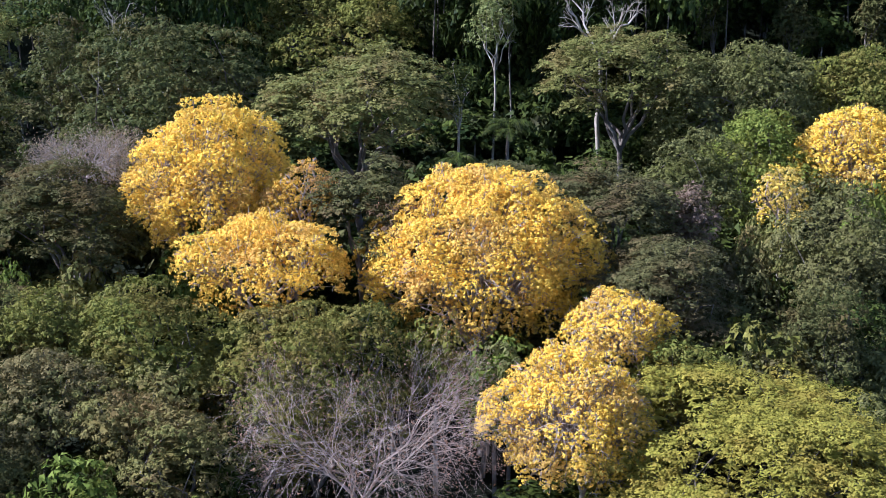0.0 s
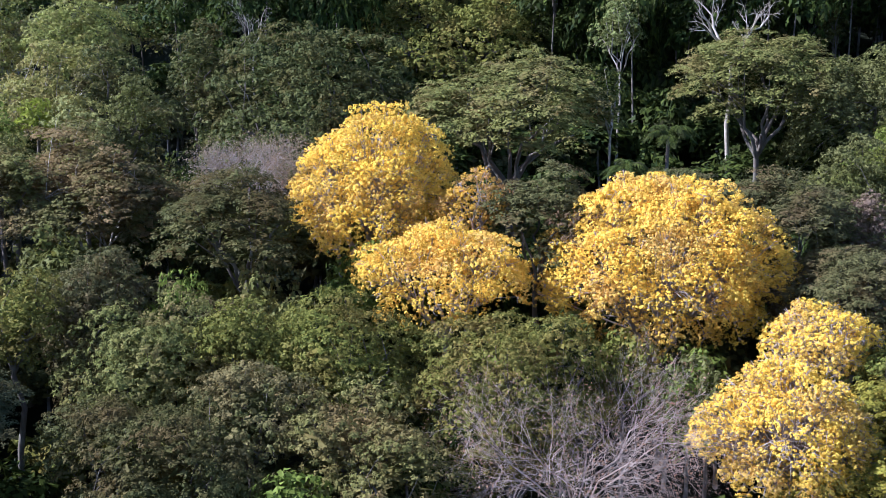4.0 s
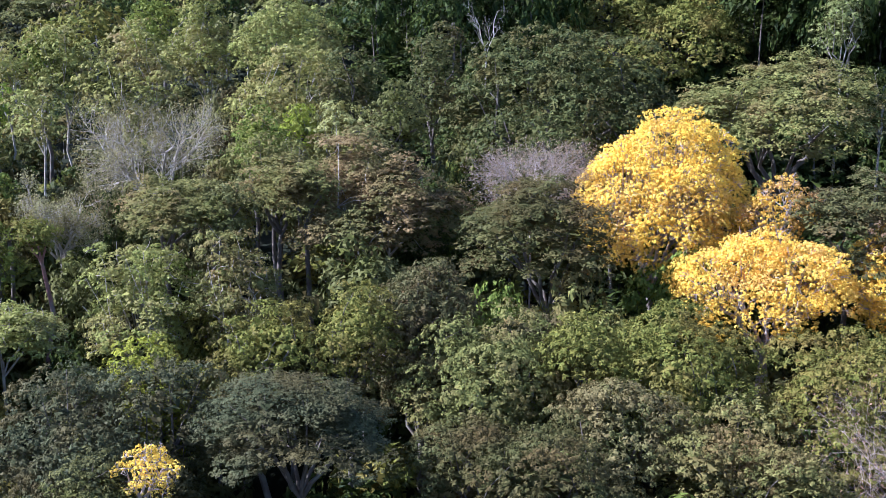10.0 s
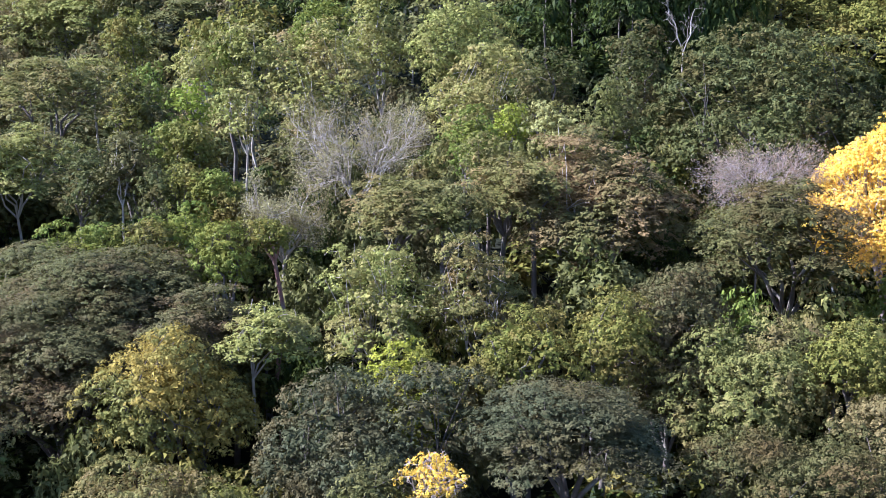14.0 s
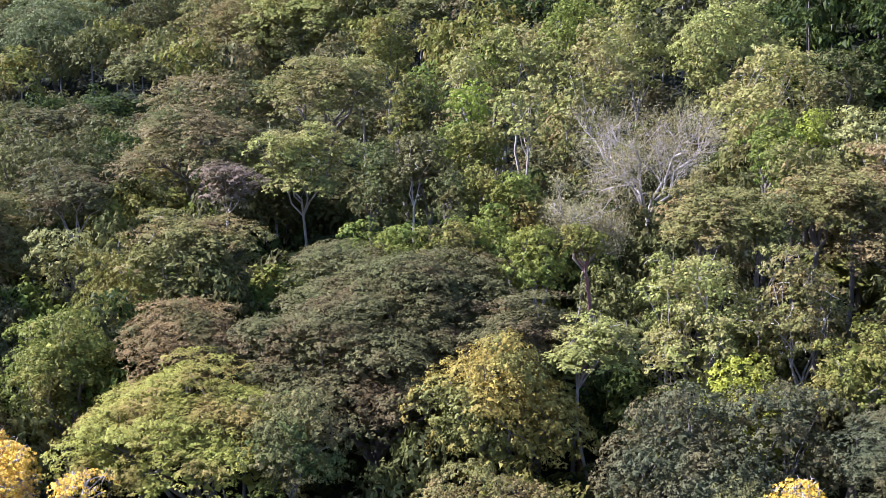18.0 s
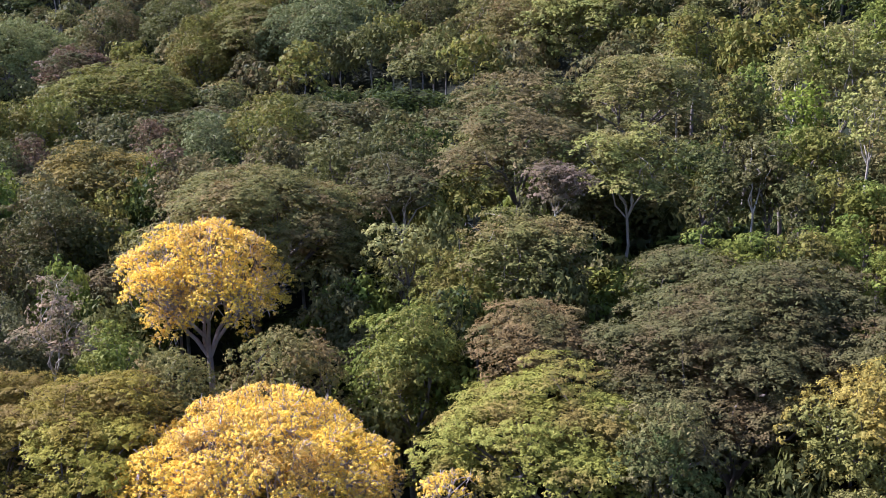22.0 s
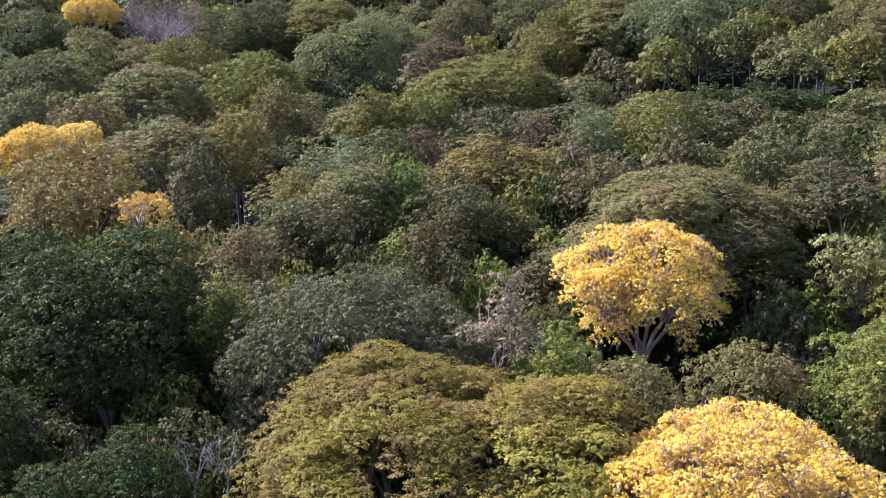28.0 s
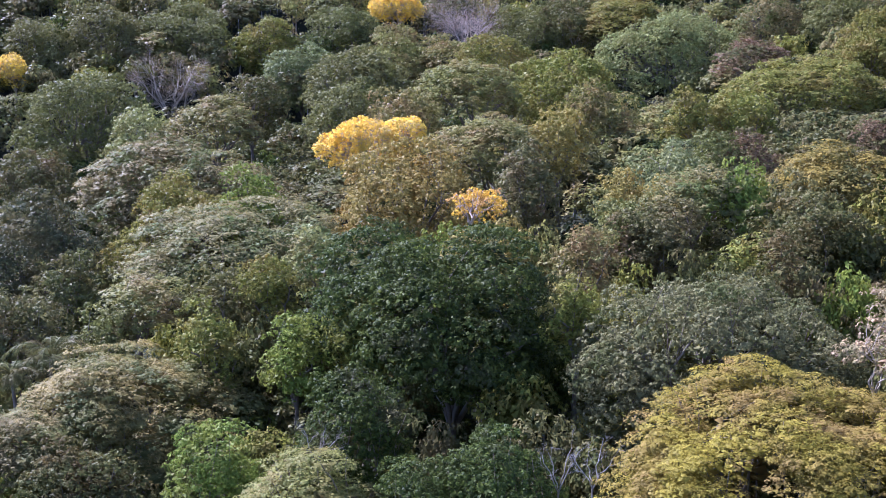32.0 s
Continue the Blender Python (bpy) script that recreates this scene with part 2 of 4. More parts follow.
def soil():
    m, n, out = nodes_of("leaf_litter")
    link = n.links.new
    place = n.nodes.new("ShaderNodeTexCoord")
    fine = add(n, "ShaderNodeTexNoise", Scale=2.2, Detail=8.0)
    broad = add(n, "ShaderNodeTexNoise", Scale=0.12, Detail=3.0)
    for tex in (fine, broad):
        link(place.outputs["Object"], tex.inputs["Vector"])
    one = n.nodes.new("ShaderNodeMix")
    one.data_type = "RGBA"
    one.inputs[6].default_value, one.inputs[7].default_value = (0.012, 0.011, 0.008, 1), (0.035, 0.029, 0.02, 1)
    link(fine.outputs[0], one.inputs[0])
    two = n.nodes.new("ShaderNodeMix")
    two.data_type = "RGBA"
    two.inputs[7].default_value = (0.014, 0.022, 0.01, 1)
    link(broad.outputs[0], two.inputs[0])
    link(one.outputs[2], two.inputs[6])
    skin = add(n, "ShaderNodeBsdfPrincipled", Roughness=0.95)
    skin.inputs["Specular IOR Level"].default_value = 0.05
    bump = add(n, "ShaderNodeBump", Strength=0.8, Distance=0.15)
    link(fine.outputs[0], bump.inputs["Height"])
    link(bump.outputs[0], skin.inputs["Normal"])
    link(two.outputs[2], skin.inputs["Base Color"])
    link(skin.outputs[0], out.inputs[0])
    return m


def mesh_of(name, verts, faces, material, smooth=False):
    """verts (n, 3), faces (m, k): one mesh with faces of k corners."""
    me = bpy.data.meshes.new(name)
    verts, faces = np.asarray(verts, dtype=np.float32), np.asarray(faces, dtype=np.int32)
    k = faces.shape[1]
    me.vertices.add(len(verts))
    me.vertices.foreach_set("co", verts.ravel())
    me.loops.add(faces.size)
    me.loops.foreach_set("vertex_index", faces.ravel())
    me.polygons.add(len(faces))
    me.polygons.foreach_set("loop_start", np.arange(0, faces.size, k, dtype=np.int32))
    me.polygons.foreach_set("use_smooth", np.full(len(faces), smooth))
    me.materials.append(material)
    me.update()
    me.validate()
    return me


def part(name, verts, faces, material, parent, label="", smooth=False):
    ob = new(name, mesh_of(name, verts, faces, material, smooth))
    ob.parent = parent
    return tagged(ob, label)


gx = np.concatenate([np.linspace(-2400, -460, 14), np.arange(-440, 161, 5.0), np.linspace(180, 2000, 14)])
gy = np.concatenate([np.linspace(-1500, -80, 12), np.arange(-60, 461, 5.0), np.linspace(490, 2400, 14)])
mx, my = np.meshgrid(gx, gy)
gv = np.stack([mx, my, ground(mx, my)], -1).reshape(-1, 3)
gi = np.arange(len(gv)).reshape(len(gy), len(gx))
gf = np.stack([gi[:-1, :-1], gi[:-1, 1:], gi[1:, 1:], gi[1:, :-1]], -1).reshape(-1, 4)
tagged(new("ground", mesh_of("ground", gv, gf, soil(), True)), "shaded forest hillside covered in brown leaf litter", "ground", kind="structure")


# ---- trees ----
rng = np.random.default_rng(7)


def unit(v):
    return v / np.maximum(np.linalg.norm(v, axis=-1, keepdims=True), 1e-9)


def tubes(paths, sides=5):
    """Tapered round tubes. paths: list of (points (k, 3), radii (k,)). Returns verts and quads."""
    verts, faces, base = [], [], 0
    turn = np.arange(sides) * 2 * np.pi / sides
    ring = np.stack([np.cos(turn), np.sin(turn)], 1)
    for pts, rad in paths:
        k = len(pts)
        way = unit(np.gradient(pts, axis=0))
        side = unit(np.cross(way, np.array([0.31, 0.17, 0.93]) if abs(way[0][2]) < 0.85 else np.array([1.0, 0.2, 0.1])))
        up = np.cross(way, side)
        ringed = pts[:, None] + rad[:, None, None] * (ring[None, :, :1] * side[:, None] + ring[None, :, 1:] * up[:, None])
        verts.append(ringed.reshape(-1, 3))
        idx = base + np.arange(k * sides).reshape(k, sides)
        nxt = np.roll(idx, -1, axis=1)
        faces.append(np.stack([idx[:-1], nxt[:-1], nxt[1:], idx[1:]], -1).reshape(-1, 4))
        base += k * sides
    return np.concatenate(verts), np.concatenate(faces)


def bend(a, b, sag, steps, r0, r1, wild=0.06):
    """A crooked tapered limb from a to b that first rises, then spreads."""
    a, b = np.asarray(a, float), np.asarray(b, float)
    s = np.linspace(0, 1, steps)[:, None]
    mid = (a + b) / 2 + np.array([0, 0, sag])
    pts = (1 - s) ** 2 * a + 2 * s * (1 - s) * mid + s * s * b
    length = np.linalg.norm(b - a)
    pts[1:-1] += rng.normal(0, wild * length, (steps - 2, 3)) * 0.5
    return pts, r0 + (r1 - r0) * s[:, 0]


def leaves(at, normal, size, long=1.5):
    """Pointed leaf sprays at the points, facing the normals."""
    k = len(at)
    spin = unit(np.cross(normal, rng.normal(size=(k, 3))))
    other = np.cross(normal, spin)
    size = size * rng.uniform(0.65, 1.35, (k, 1))
    tip, wide = spin * size * long * 0.5, other * size * 0.5
    verts = np.stack([at - tip - wide, at - tip + wide, at + tip], 1).reshape(-1, 3)
    return verts, np.arange(k * 3).reshape(k, 3)


def spread(k, low):
    """k even directions on a ball above the height low."""
    i = np.arange(k) + 0.5
    z = 1 - (1 - low) * i / k
    a = i * 2.399963 + rng.uniform(0, 6.28)
    r = np.sqrt(np.maximum(0, 1 - z * z))
    return unit(np.stack([r * np.cos(a), r * np.sin(a), z], 1) + rng.normal(0, 0.16, (k, 3)))


# form: pad radius m, flatness, lowest direction, fill, leaf length m, leaf cover, least height by width, bark, uneven outline, leaf slenderness, tuft radius m, bough size by crown
FORMS = {
    "yel": (0.62, 0.6, -0.6, 0.85, 0.085, 0.5, 0.65, "mauve", 0.09, 1.3, 0.145, 0.54),
    "yelwide": (0.75, 0.36, -0.4, 0.8, 0.085, 0.5, 0.75, "mauve", 0.18, 1.3, 0.145, 0.42),
    "yelthin": (0.6, 0.5, -0.6, 0.5, 0.085, 0.45, 0.65, "mauve", 0.3, 1.3, 0.145, 0.4),
    "dome": (1.1, 0.55, -0.6, 0.56, 0.11, 0.31, 1.05, "brown", 0.3, 1.8, 0.29, 0.4),
    "lobe": (1.4, 0.36, -0.5, 0.54, 0.11, 0.32, 0.9, "brown", 0.32, 1.8, 0.31, 0.38),
    "umb": (1.3, 0.24, -0.3, 0.66, 0.1, 0.38, 0.7, "brown", 0.22, 2.0, 0.29, 0.48),
    "umbopen": (1.15, 0.26, -0.4, 0.66, 0.105, 0.37, 0.8, "pale", 0.3, 1.9, 0.29, 0.34),
    "tall": (1.15, 0.34, -0.5, 0.52, 0.11, 0.31, 1.3, "pale", 0.36, 1.8, 0.29, 0.34),
    "redstem": (1.0, 0.4, -0.4, 0.52, 0.11, 0.31, 0.5, "red", 0.3, 1.8, 0.29, 0.4),
    "vine": (0.9, 0.6, -0.8, 0.66, 0.11, 0.33, 1.3, "brown", 0.2, 1.8, 0.28, 0.45),
}
FORM_WORDS = {"yelwide": "spreading tree in {} blossom with tiered branches", "yel": "tree in full {} blossom with bare grey branches", "yelthin": "thin tree with loose {} blossom", "dome": "{} forest tree with a rounded dense crown",
              "lobe": "{} broadleaf tree with a billowing lobed crown", "umb": "{} tree with a wide layered umbrella crown", "umbopen": "{} umbrella tree with open pale limbs",
              "tall": "slender tree with pale trunk and airy {} crown", "redstem": "tall tree with a reddish bare trunk and {} leaves", "vine": "tree wrapped into a narrow column of {} creeper", "bare": "almost leafless tree with {} twigs",
              "baretall": "nearly bare pale tree with {} twigs", "dead": "dead standing tree with bleached {} branches", "palm": "feathery forest palm with {} fronds"}


def base_of(form, colour, x, y, z):
    name = {"yel": "flowering_tree", "yelwide": "flowering_tree", "yelthin": "flowering_tree", "palm": "palm", "bare": "bare_tree", "baretall": "bare_tree", "dead": "dead_tree"}.get(form, "tree")
    root = new(name)
    root.location = (x, y, z)
    root.empty_display_size = 0.5
    label = FORM_WORDS[form].format(WORDS[colour])
    return tagged(root, label, "palm" if form == "palm" else "tree", "blossoming trees on the hillside" if form in ("yel", "yelthin", "yelwide") else "forest trees on the hillside")


def woody(root, spine, limbs, twigs, wood):
    v, f = tubes([spine], 8)
    part("trunk", v, f, wood, root, smooth=True)
    for limb in limbs:
        v, f = tubes([limb], 6)
        part("limb", v, f, wood, root, smooth=True)
    if twigs:
        v, f = tubes(twigs, 3)
        tagged(part("branchwork", v, f, wood, root, smooth=True), kind="stuff")


def crown_of(form, rx, rz, coarse, smooth=1.0):
    """A crown round the origin: boughs carry pads, pads carry tufts, tufts carry leaves. Returns the pads' middles, radii and directions, the half size, and the leaves."""
    pad, flat, low, fill, leaf, cover, _, _, uneven, slim, tuft, bough = FORMS[form]
    blossom = form.startswith("yel")
    if form in ("dome", "lobe") and rz > 0.8 * rx:
        low = -0.9
    pad = min(pad * (0.75 + 0.05 * rx), rx * 0.5) * smooth
    half = np.maximum(np.array([rx - pad * 0.5, rx - pad * 0.5, rz - pad * flat * 0.6]), 0.3)
    # boughs: overlapping smaller crowns round a middle one
    m = int(np.clip(3 + rx * 0.95, 4, 12))
    size = np.append(bough * rng.uniform(0.65, 1.3, m), 0.74 if form == "yel" else 0.66 if form == "umb" or blossom else 0.55)
    out = unit(spread(m, max(low, -0.3)) + rng.normal(0, 0.2, (m, 3)))
    heart = np.concatenate([out * (1.0 - size[:m, None] * 0.9) * rng.uniform(1 - uneven, 1.08, (m, 1)), np.array([[0, 0, -0.12]])])
    mids, way = [], []
    for j in range(m + 1):
        own = half * size[j]
        area = 2 * np.pi * own[0] * (own[0] * 0.5 + own[2]) * (1 - low) * 0.7
        w = spread(int(np.clip(fill * area / (pad * pad * 1.25), 4, 420)), low)
        p = heart[j] + w * size[j] * rng.uniform(0.8, 1.12, (len(w), 1))
        gap = np.linalg.norm(p[:, None] - heart[None], axis=2) / size[None]
        gap[:, j] = 9.0
        free = (gap.min(axis=1) > 0.86) | (rng.random(len(w)) < (0.16 if blossom else 0.05))
        mids.append(p[free] * half)
        way.append(unit(w[free] * 0.6 + unit(p[free]) * 0.5))
    mids, way = np.concatenate(mids), np.concatenate(way)
    # the sides hang down like a skirt, and the plan is never quite round
    if form in ("dome", "lobe", "vine", "tall"):
        down = np.clip(-mids[:, 2] / half[2], 0, 0.9)
        mids[:, :2] *= (1 / np.sqrt(1 - down * down) * (1 - 0.2 * down))[:, None]
    oval, bear = rng.uniform(0, 0.14), rng.uniform(0, 3.14)
    c, t = np.cos(bear), np.sin(bear)
    along, across = mids[:, 0] * c + mids[:, 1] * t, mids[:, 1] * c - mids[:, 0] * t
    along, across = along * (1 + oval), across * (1 - oval)
    mids[:, 0], mids[:, 1] = along * c - across * t, along * t + across * c
    k = len(mids)
    radii = pad * rng.uniform(0.5, 1.45, k)
    if form in ("umb", "umbopen", "tall"):
        tier = pad * flat * 2.2
        mids[:, 2] = np.round(mids[:, 2] / tier) * tier * 0.5 + mids[:, 2] * 0.5
    # pads: domed discs of tufts that lean outwards
    lean = unit(way * (0.45 + 1.3 * max(flat - 0.3, 0)) + np.array([0, 0, 1.0]) + rng.normal(0, 0.12, (k, 3)))
    one = unit(np.cross(lean, rng.normal(size=(k, 3))))
    two = np.cross(lean, one)
    leaf, tuft = leaf * coarse, tuft * coarse ** 0.6
    many = np.maximum((0.6 if blossom else 1.05) * radii ** 2 / tuft ** 2, 3).astype(int)
    disc = np.repeat(np.arange(k), many)
    i = np.arange(len(disc)) - np.repeat(np.cumsum(many) - many, many) + 0.5
    rho = np.sqrt(i / many[disc])
    ang = i * 2.399963 + disc * 1.7
    shape = (radii[disc] * (1 + 0.22 * np.sin(2 * ang + disc * 2.3)))[:, None]
    side = np.cos(ang)[:, None] * one[disc] + np.sin(ang)[:, None] * two[disc]
    rise = np.sqrt(1 - 0.92 * rho * rho)[:, None]
    tufts = mids[disc] + shape * (side * rho[:, None] + lean[disc] * (flat * rise - 0.25 * flat)) + rng.normal(0, 0.3 * tuft, (len(disc), 3))
    d = unit(lean[disc] * rise + side * (rho * (0.5 + 0.7 * flat))[:, None])
    sizes = tuft * rng.uniform(0.6, 1.35, len(disc))
    per = np.maximum(6.28 * sizes ** 2 * cover / (0.5 * slim * leaf * leaf), 3).astype(int)
    own = np.repeat(np.arange(len(disc)), per)
    ball = unit(rng.normal(size=(len(own), 3)) + d[own] * (0.5 if blossom else 1.1))
    squash = np.array([1.3, 1.3, 0.6]) if form in ("umb", "umbopen") else np.array([1.0, 1.0, 0.8])
    at = tufts[own] + ball * (sizes[own] * rng.uniform(0.5, 1.08, len(own)))[:, None] * squash
    level = form in ("umb", "umbopen")
    normal = unit(ball * (0.5 if level else 0.85) + d[own] * 0.3 + np.array([0, 0, 0.75 if level else 0.15]) + rng.normal(0, 0.22, ball.shape))
    v, f = leaves(at, normal, leaf, slim)
    if not blossom:
        # the dense inside under each pad: broad sprays that keep the light out
        seat = np.repeat(np.arange(k), 14 if coarse < 1.3 else 9)
        dd = unit(rng.normal(size=(len(seat), 3)))
        r = radii[seat][:, None]
        deep = mids[seat] - lean[seat] * r * flat * 0.7 - way[seat] * r * 0.45 + dd * r * np.array([0.6, 0.6, 0.25])
        cv, cf = leaves(deep, unit(lean[seat] + rng.normal(0, 0.3, dd.shape)), r * 0.3, 1.3)
        v, f = np.concatenate([v, cv]), np.concatenate([f, cf + len(v)])
    return mids, radii, way, half, v, f


def leafy(form, colour, x, y, top, width, height, coarse):
    low, least, wood = FORMS[form][2], FORMS[form][6], FORMS[form][7]
    z0 = float(ground(np.array(x), np.array(y)))
    total = max(top - z0, 4.0)
    width *= {"umb": 1.22, "lobe": 1.22, "dome": 1.12, "tall": 1.15, "umbopen": 1.15}.get(form, 1.0)
    if form == "dome" and width < 9:
        least = 1.5
    height = min(max(height, least * width), total - 1.0)
    root = base_of(form, colour, x, y, z0)
    rz = height / 2
    heart = np.array([0, 0, total - rz])
    mids, radii, way, half, v, f = crown_of(form, width / 2, rz, coarse, 1.0 if coarse < 1.3 else 0.9)
    k = len(mids)
    mids = mids + heart
    part("crown", v + heart, f, FOLIAGE[colour], root)
    # wood: the trunk forks under the crown, limbs reach out to the clumps
    thickness = (0.007 * total + 0.011 * width) * (0.55 if form == "tall" else 0.55 if form == "umbopen" else 1.0)
    fork = np.array([rng.normal(0, 0.03 * total), rng.normal(0, 0.03 * total), max(total - height * (0.95 if low < 0 else 1.05), total * 0.25)])
    foot = np.array([0, 0, -0.5])
    spine = bend(foot, fork, 0, 6, thickness * 1.25, thickness * 0.8, 0.03)
    spine[1][0] *= 1.35
    m = int(np.clip(3 + width / 3.5, 3, 7))
    limbs, twigs = [], []
    ang = np.arange(m) * 2 * np.pi / m + rng.uniform(0, 6)
    ends = heart + np.stack([np.cos(ang) * half[0] * 0.62, np.sin(ang) * half[0] * 0.62, half[2] * rng.uniform(-0.15, 0.35, m)], 1)
    for e in ends:
        limbs.append(bend(fork, e, 0.12 * height, 6, thickness * 0.62, thickness * 0.26, 0.07))
    nearest = np.argmin(np.linalg.norm(mids[:, None] - ends[None], axis=2), axis=1)
    for c in range(0, k, (1 if form in ("umbopen", "tall") or form.startswith("yel") else 2) * (1 if coarse < 1.2 else 3)):
        pts, rad = limbs[nearest[c]]
        j = int(rng.integers(2, len(pts)))
        twigs.append(bend(pts[j], mids[c] + np.array([0, 0, 0.2 * radii[c]]), 0.05 * height, 3, rad[j] * 0.62, 0.02, 0.09))
    if form in ("yel", "yelthin", "yelwide", "umbopen", "tall"):
        for c in range(0, k, 1 if coarse < 1.2 else 3):
            for _ in range(4 if form.startswith("yel") else 1):
                out = unit(rng.normal(size=3) + way[c]) * radii[c] * 0.9
                twigs.append((np.stack([mids[c], mids[c] + out * 0.6 + rng.normal(0, 0.08, 3), mids[c] + out]), np.array([0.035, 0.025, 0.012])))
    woody(root, spine, limbs, twigs, BARK[wood])
    return root


def sprig(start, way, length, radius, level, out, tips, droop):
    """Branches that fork again and again."""
    end = start + way * length
    out.append(bend(start, end, rng.uniform(-0.05, 0.08) * length, 4 if level > 1 else 3, radius, radius * 0.6, 0.05))
    if level == 0:
        tips.append(end)
        return
    for _ in range(3 if level > 1 else 4):
        turn = unit(way + rng.normal(0, 0.5, 3) + np.array([0, 0, droop]))
        sprig(start + (end - start) * rng.uniform(0.55, 1.0), turn, length * rng.uniform(0.62, 0.85), radius * 0.56, level - 1, out, tips, droop)


def bare(form, colour, x, y, top, width, height):
    z0 = float(ground(np.array(x), np.array(y)))
    total = max(top - z0, 4.0)
    root = base_of(form, colour, x, y, z0)
    thickness = (0.006 * total + 0.009 * width) * (0.42 if form == "bare" or (form == "dead" and width < 6) else 1.0)
    fork = np.array([0.0, 0.0, max(total - height * 1.0, total * 0.3)])
    wood = BARK["twig" if colour == "twig" else "mauve" if form == "bare" else "grey" if form == "dead" and width < 4 else "pale"]
    spine = bend((0, 0, -0.5), fork, 0, 6, thickness * 1.2, thickness * 0.85, 0.03)
    limbs, twigs, tips = [], [], []
    m = 9 if form == "bare" else 7 if form == "baretall" else 4
    heart = np.array([0, 0, total - height * 0.5])
    for i in range(m):
        a = i * 2 * np.pi / m + rng.uniform(0, 1)
        e = fork + (heart + np.array([np.cos(a) * width * 0.4, np.sin(a) * width * 0.4, height * rng.uniform(-0.1, 0.3)]) - fork) * (0.8 if form == "bare" else 0.85)
        limb = bend(fork, e, 0.06 * height, 6, thickness * 0.6, thickness * 0.34, 0.07)
        limbs.append(limb)
        for j in (2, 3, 4, 5):
            for _ in range(4 if form == "bare" else 2 if form != "dead" else 1):
                w = unit((e - fork) * np.array([1, 1, 0.5]) / np.linalg.norm(e - fork) + rng.normal(0, 0.55, 3) + np.array([0, 0, 0.25 if form != "bare" else 0.08]))
                sprig(limb[0][j], w, width * rng.uniform(0.12, 0.19), limb[1][j] * 0.5, 2 if form == "dead" else 3, twigs, tips, 0.1 if form != "bare" else 0.0)
    woody(root, spine, limbs, twigs, wood)
    tips = np.array(tips)
    if form != "dead":
        lim = np.abs(tips[:, 2] - heart[2]) < height * 0.62
        tips = tips[lim] if lim.sum() > 20 else tips
        rep = np.repeat(tips, 5 if form == "baretall" else 1, axis=0)
        at = rep + rng.normal(0, 0.28, rep.shape)
        v, f = leaves(at, unit(rng.normal(size=at.shape) + np.array([0, 0, 0.5])), 0.085, 1.8)
        part("crown", v, f, FOLIAGE[colour], root, "thin veil of dry leaves")
    return root


def palm(form, colour, x, y, top, width, height):
    z0 = float(ground(np.array(x), np.array(y)))
    total = max(top - z0, 3.0)
    root = base_of(form, colour, x, y, z0)
    head = np.array([0, 0, total - height * 0.45])
    v, f = tubes([bend((0, 0, -0.4), head, 0, 6, 0.22, 0.14, 0.02)], 7)
    part("trunk", v, f, BARK["brown"], root, smooth=True)
    for i in range(15):
        a, lift = i * 2.399, rng.uniform(0.35, 1.7)
        out = np.array([np.cos(a), np.sin(a), 0])
        s = np.linspace(0, 1, 44)[:, None]
        long = width * 0.62 * rng.uniform(0.85, 1.15)
        rib = head + out * long * s + np.array([0, 0, 1]) * long * (lift * s - (0.4 + 0.75 * lift) * s * s)
        way = unit(np.gradient(rib, axis=0))
        side = unit(np.cross(way, [0, 0, 1]))
        verts, faces = tubes([(rib, np.linspace(0.045, 0.01, 44))], 4)
        vs, fs, base = [verts], [faces], len(verts)
        for sign in (-1, 1):
            reach = np.sin(np.pi * (0.1 + 0.86 * s)) * 0.24 * long * rng.uniform(0.8, 1.15, s.shape)
            bow = side * sign + way * 0.7 + np.array([0, 0, -0.25]) + rng.normal(0, 0.12, rib.shape)
            middle, tip = rib + bow * reach * 0.55, rib + (bow + np.array([0, 0, -0.35])) * reach
            for near, far, wide in ((rib, middle, 1.0), (middle, tip, 0.35)):
                quad = np.stack([near, near + way * 0.045, far + way * 0.045 * wide, far], 1).reshape(-1, 3)
                vs.append(quad)
                fs.append(base + np.arange(len(quad)).reshape(-1, 4))
                base += len(quad)
        part("frond", np.concatenate(vs), np.concatenate(fs), FOLIAGE[colour], root)
    return root


SPOTS = []


def plant(form, colour, x, y, top, width, height):
    SPOTS.append((x, y, width))
    if form in ("bare", "dead"):
        # open ground on the valley side, so that these stand free
        side = unit(np.array([min(max(x, -73), 0) - x, -y]))
        SPOTS.append((x + side[0] * width * 0.5, y + side[1] * width * 0.5, width))
    away = math.hypot(min(0, x + 73), y) if x < -73 else y
    coarse = 0.85 if away < 66 else 1.0 if away < 82 else 1.2 if away < 105 else 1.55 if away < 150 else 2.0
    if form in ("bare", "baretall", "dead"):
        return bare(form, colour, x, y, top, width, height)
    if form == "palm":
        return palm(form, colour, x, y, top, width, height)
    return leafy(form, colour, x, y, top, width, height, coarse)


# ---- the trees that stand out, from the near slope to the far one ----
plant("yel", "gold", -18.0, 94.4, 31.9, 12.9, 14.0)
plant("yelwide", "gold", -12.8, 83.9, 25.2, 12.6, 7.7)
plant("yelthin", "goldb", -11.0, 90.0, 28.2, 6.4, 7.5)
plant("yel", "gold", 2.9, 85.5, 27.5, 16.3, 13.7)
plant("yel", "gold", 11.4, 75.7, 21.6, 7.2, 5.6)
plant("yel", "gold", 7.3, 68.1, 19.8, 9.9, 9.5)
plant("yel", "gold", 36.4, 108.3, 29.8, 10.0, 8.8)
plant("yelthin", "orange", 26.8, 96.3, 26.9, 4.9, 7.0)
plant("umb", "limeolive", 17.6, 67.3, 19.0, 17.1, 11.5)
plant("bare", "twig", -4.9, 67.7, 19.4, 16.0, 9.0)
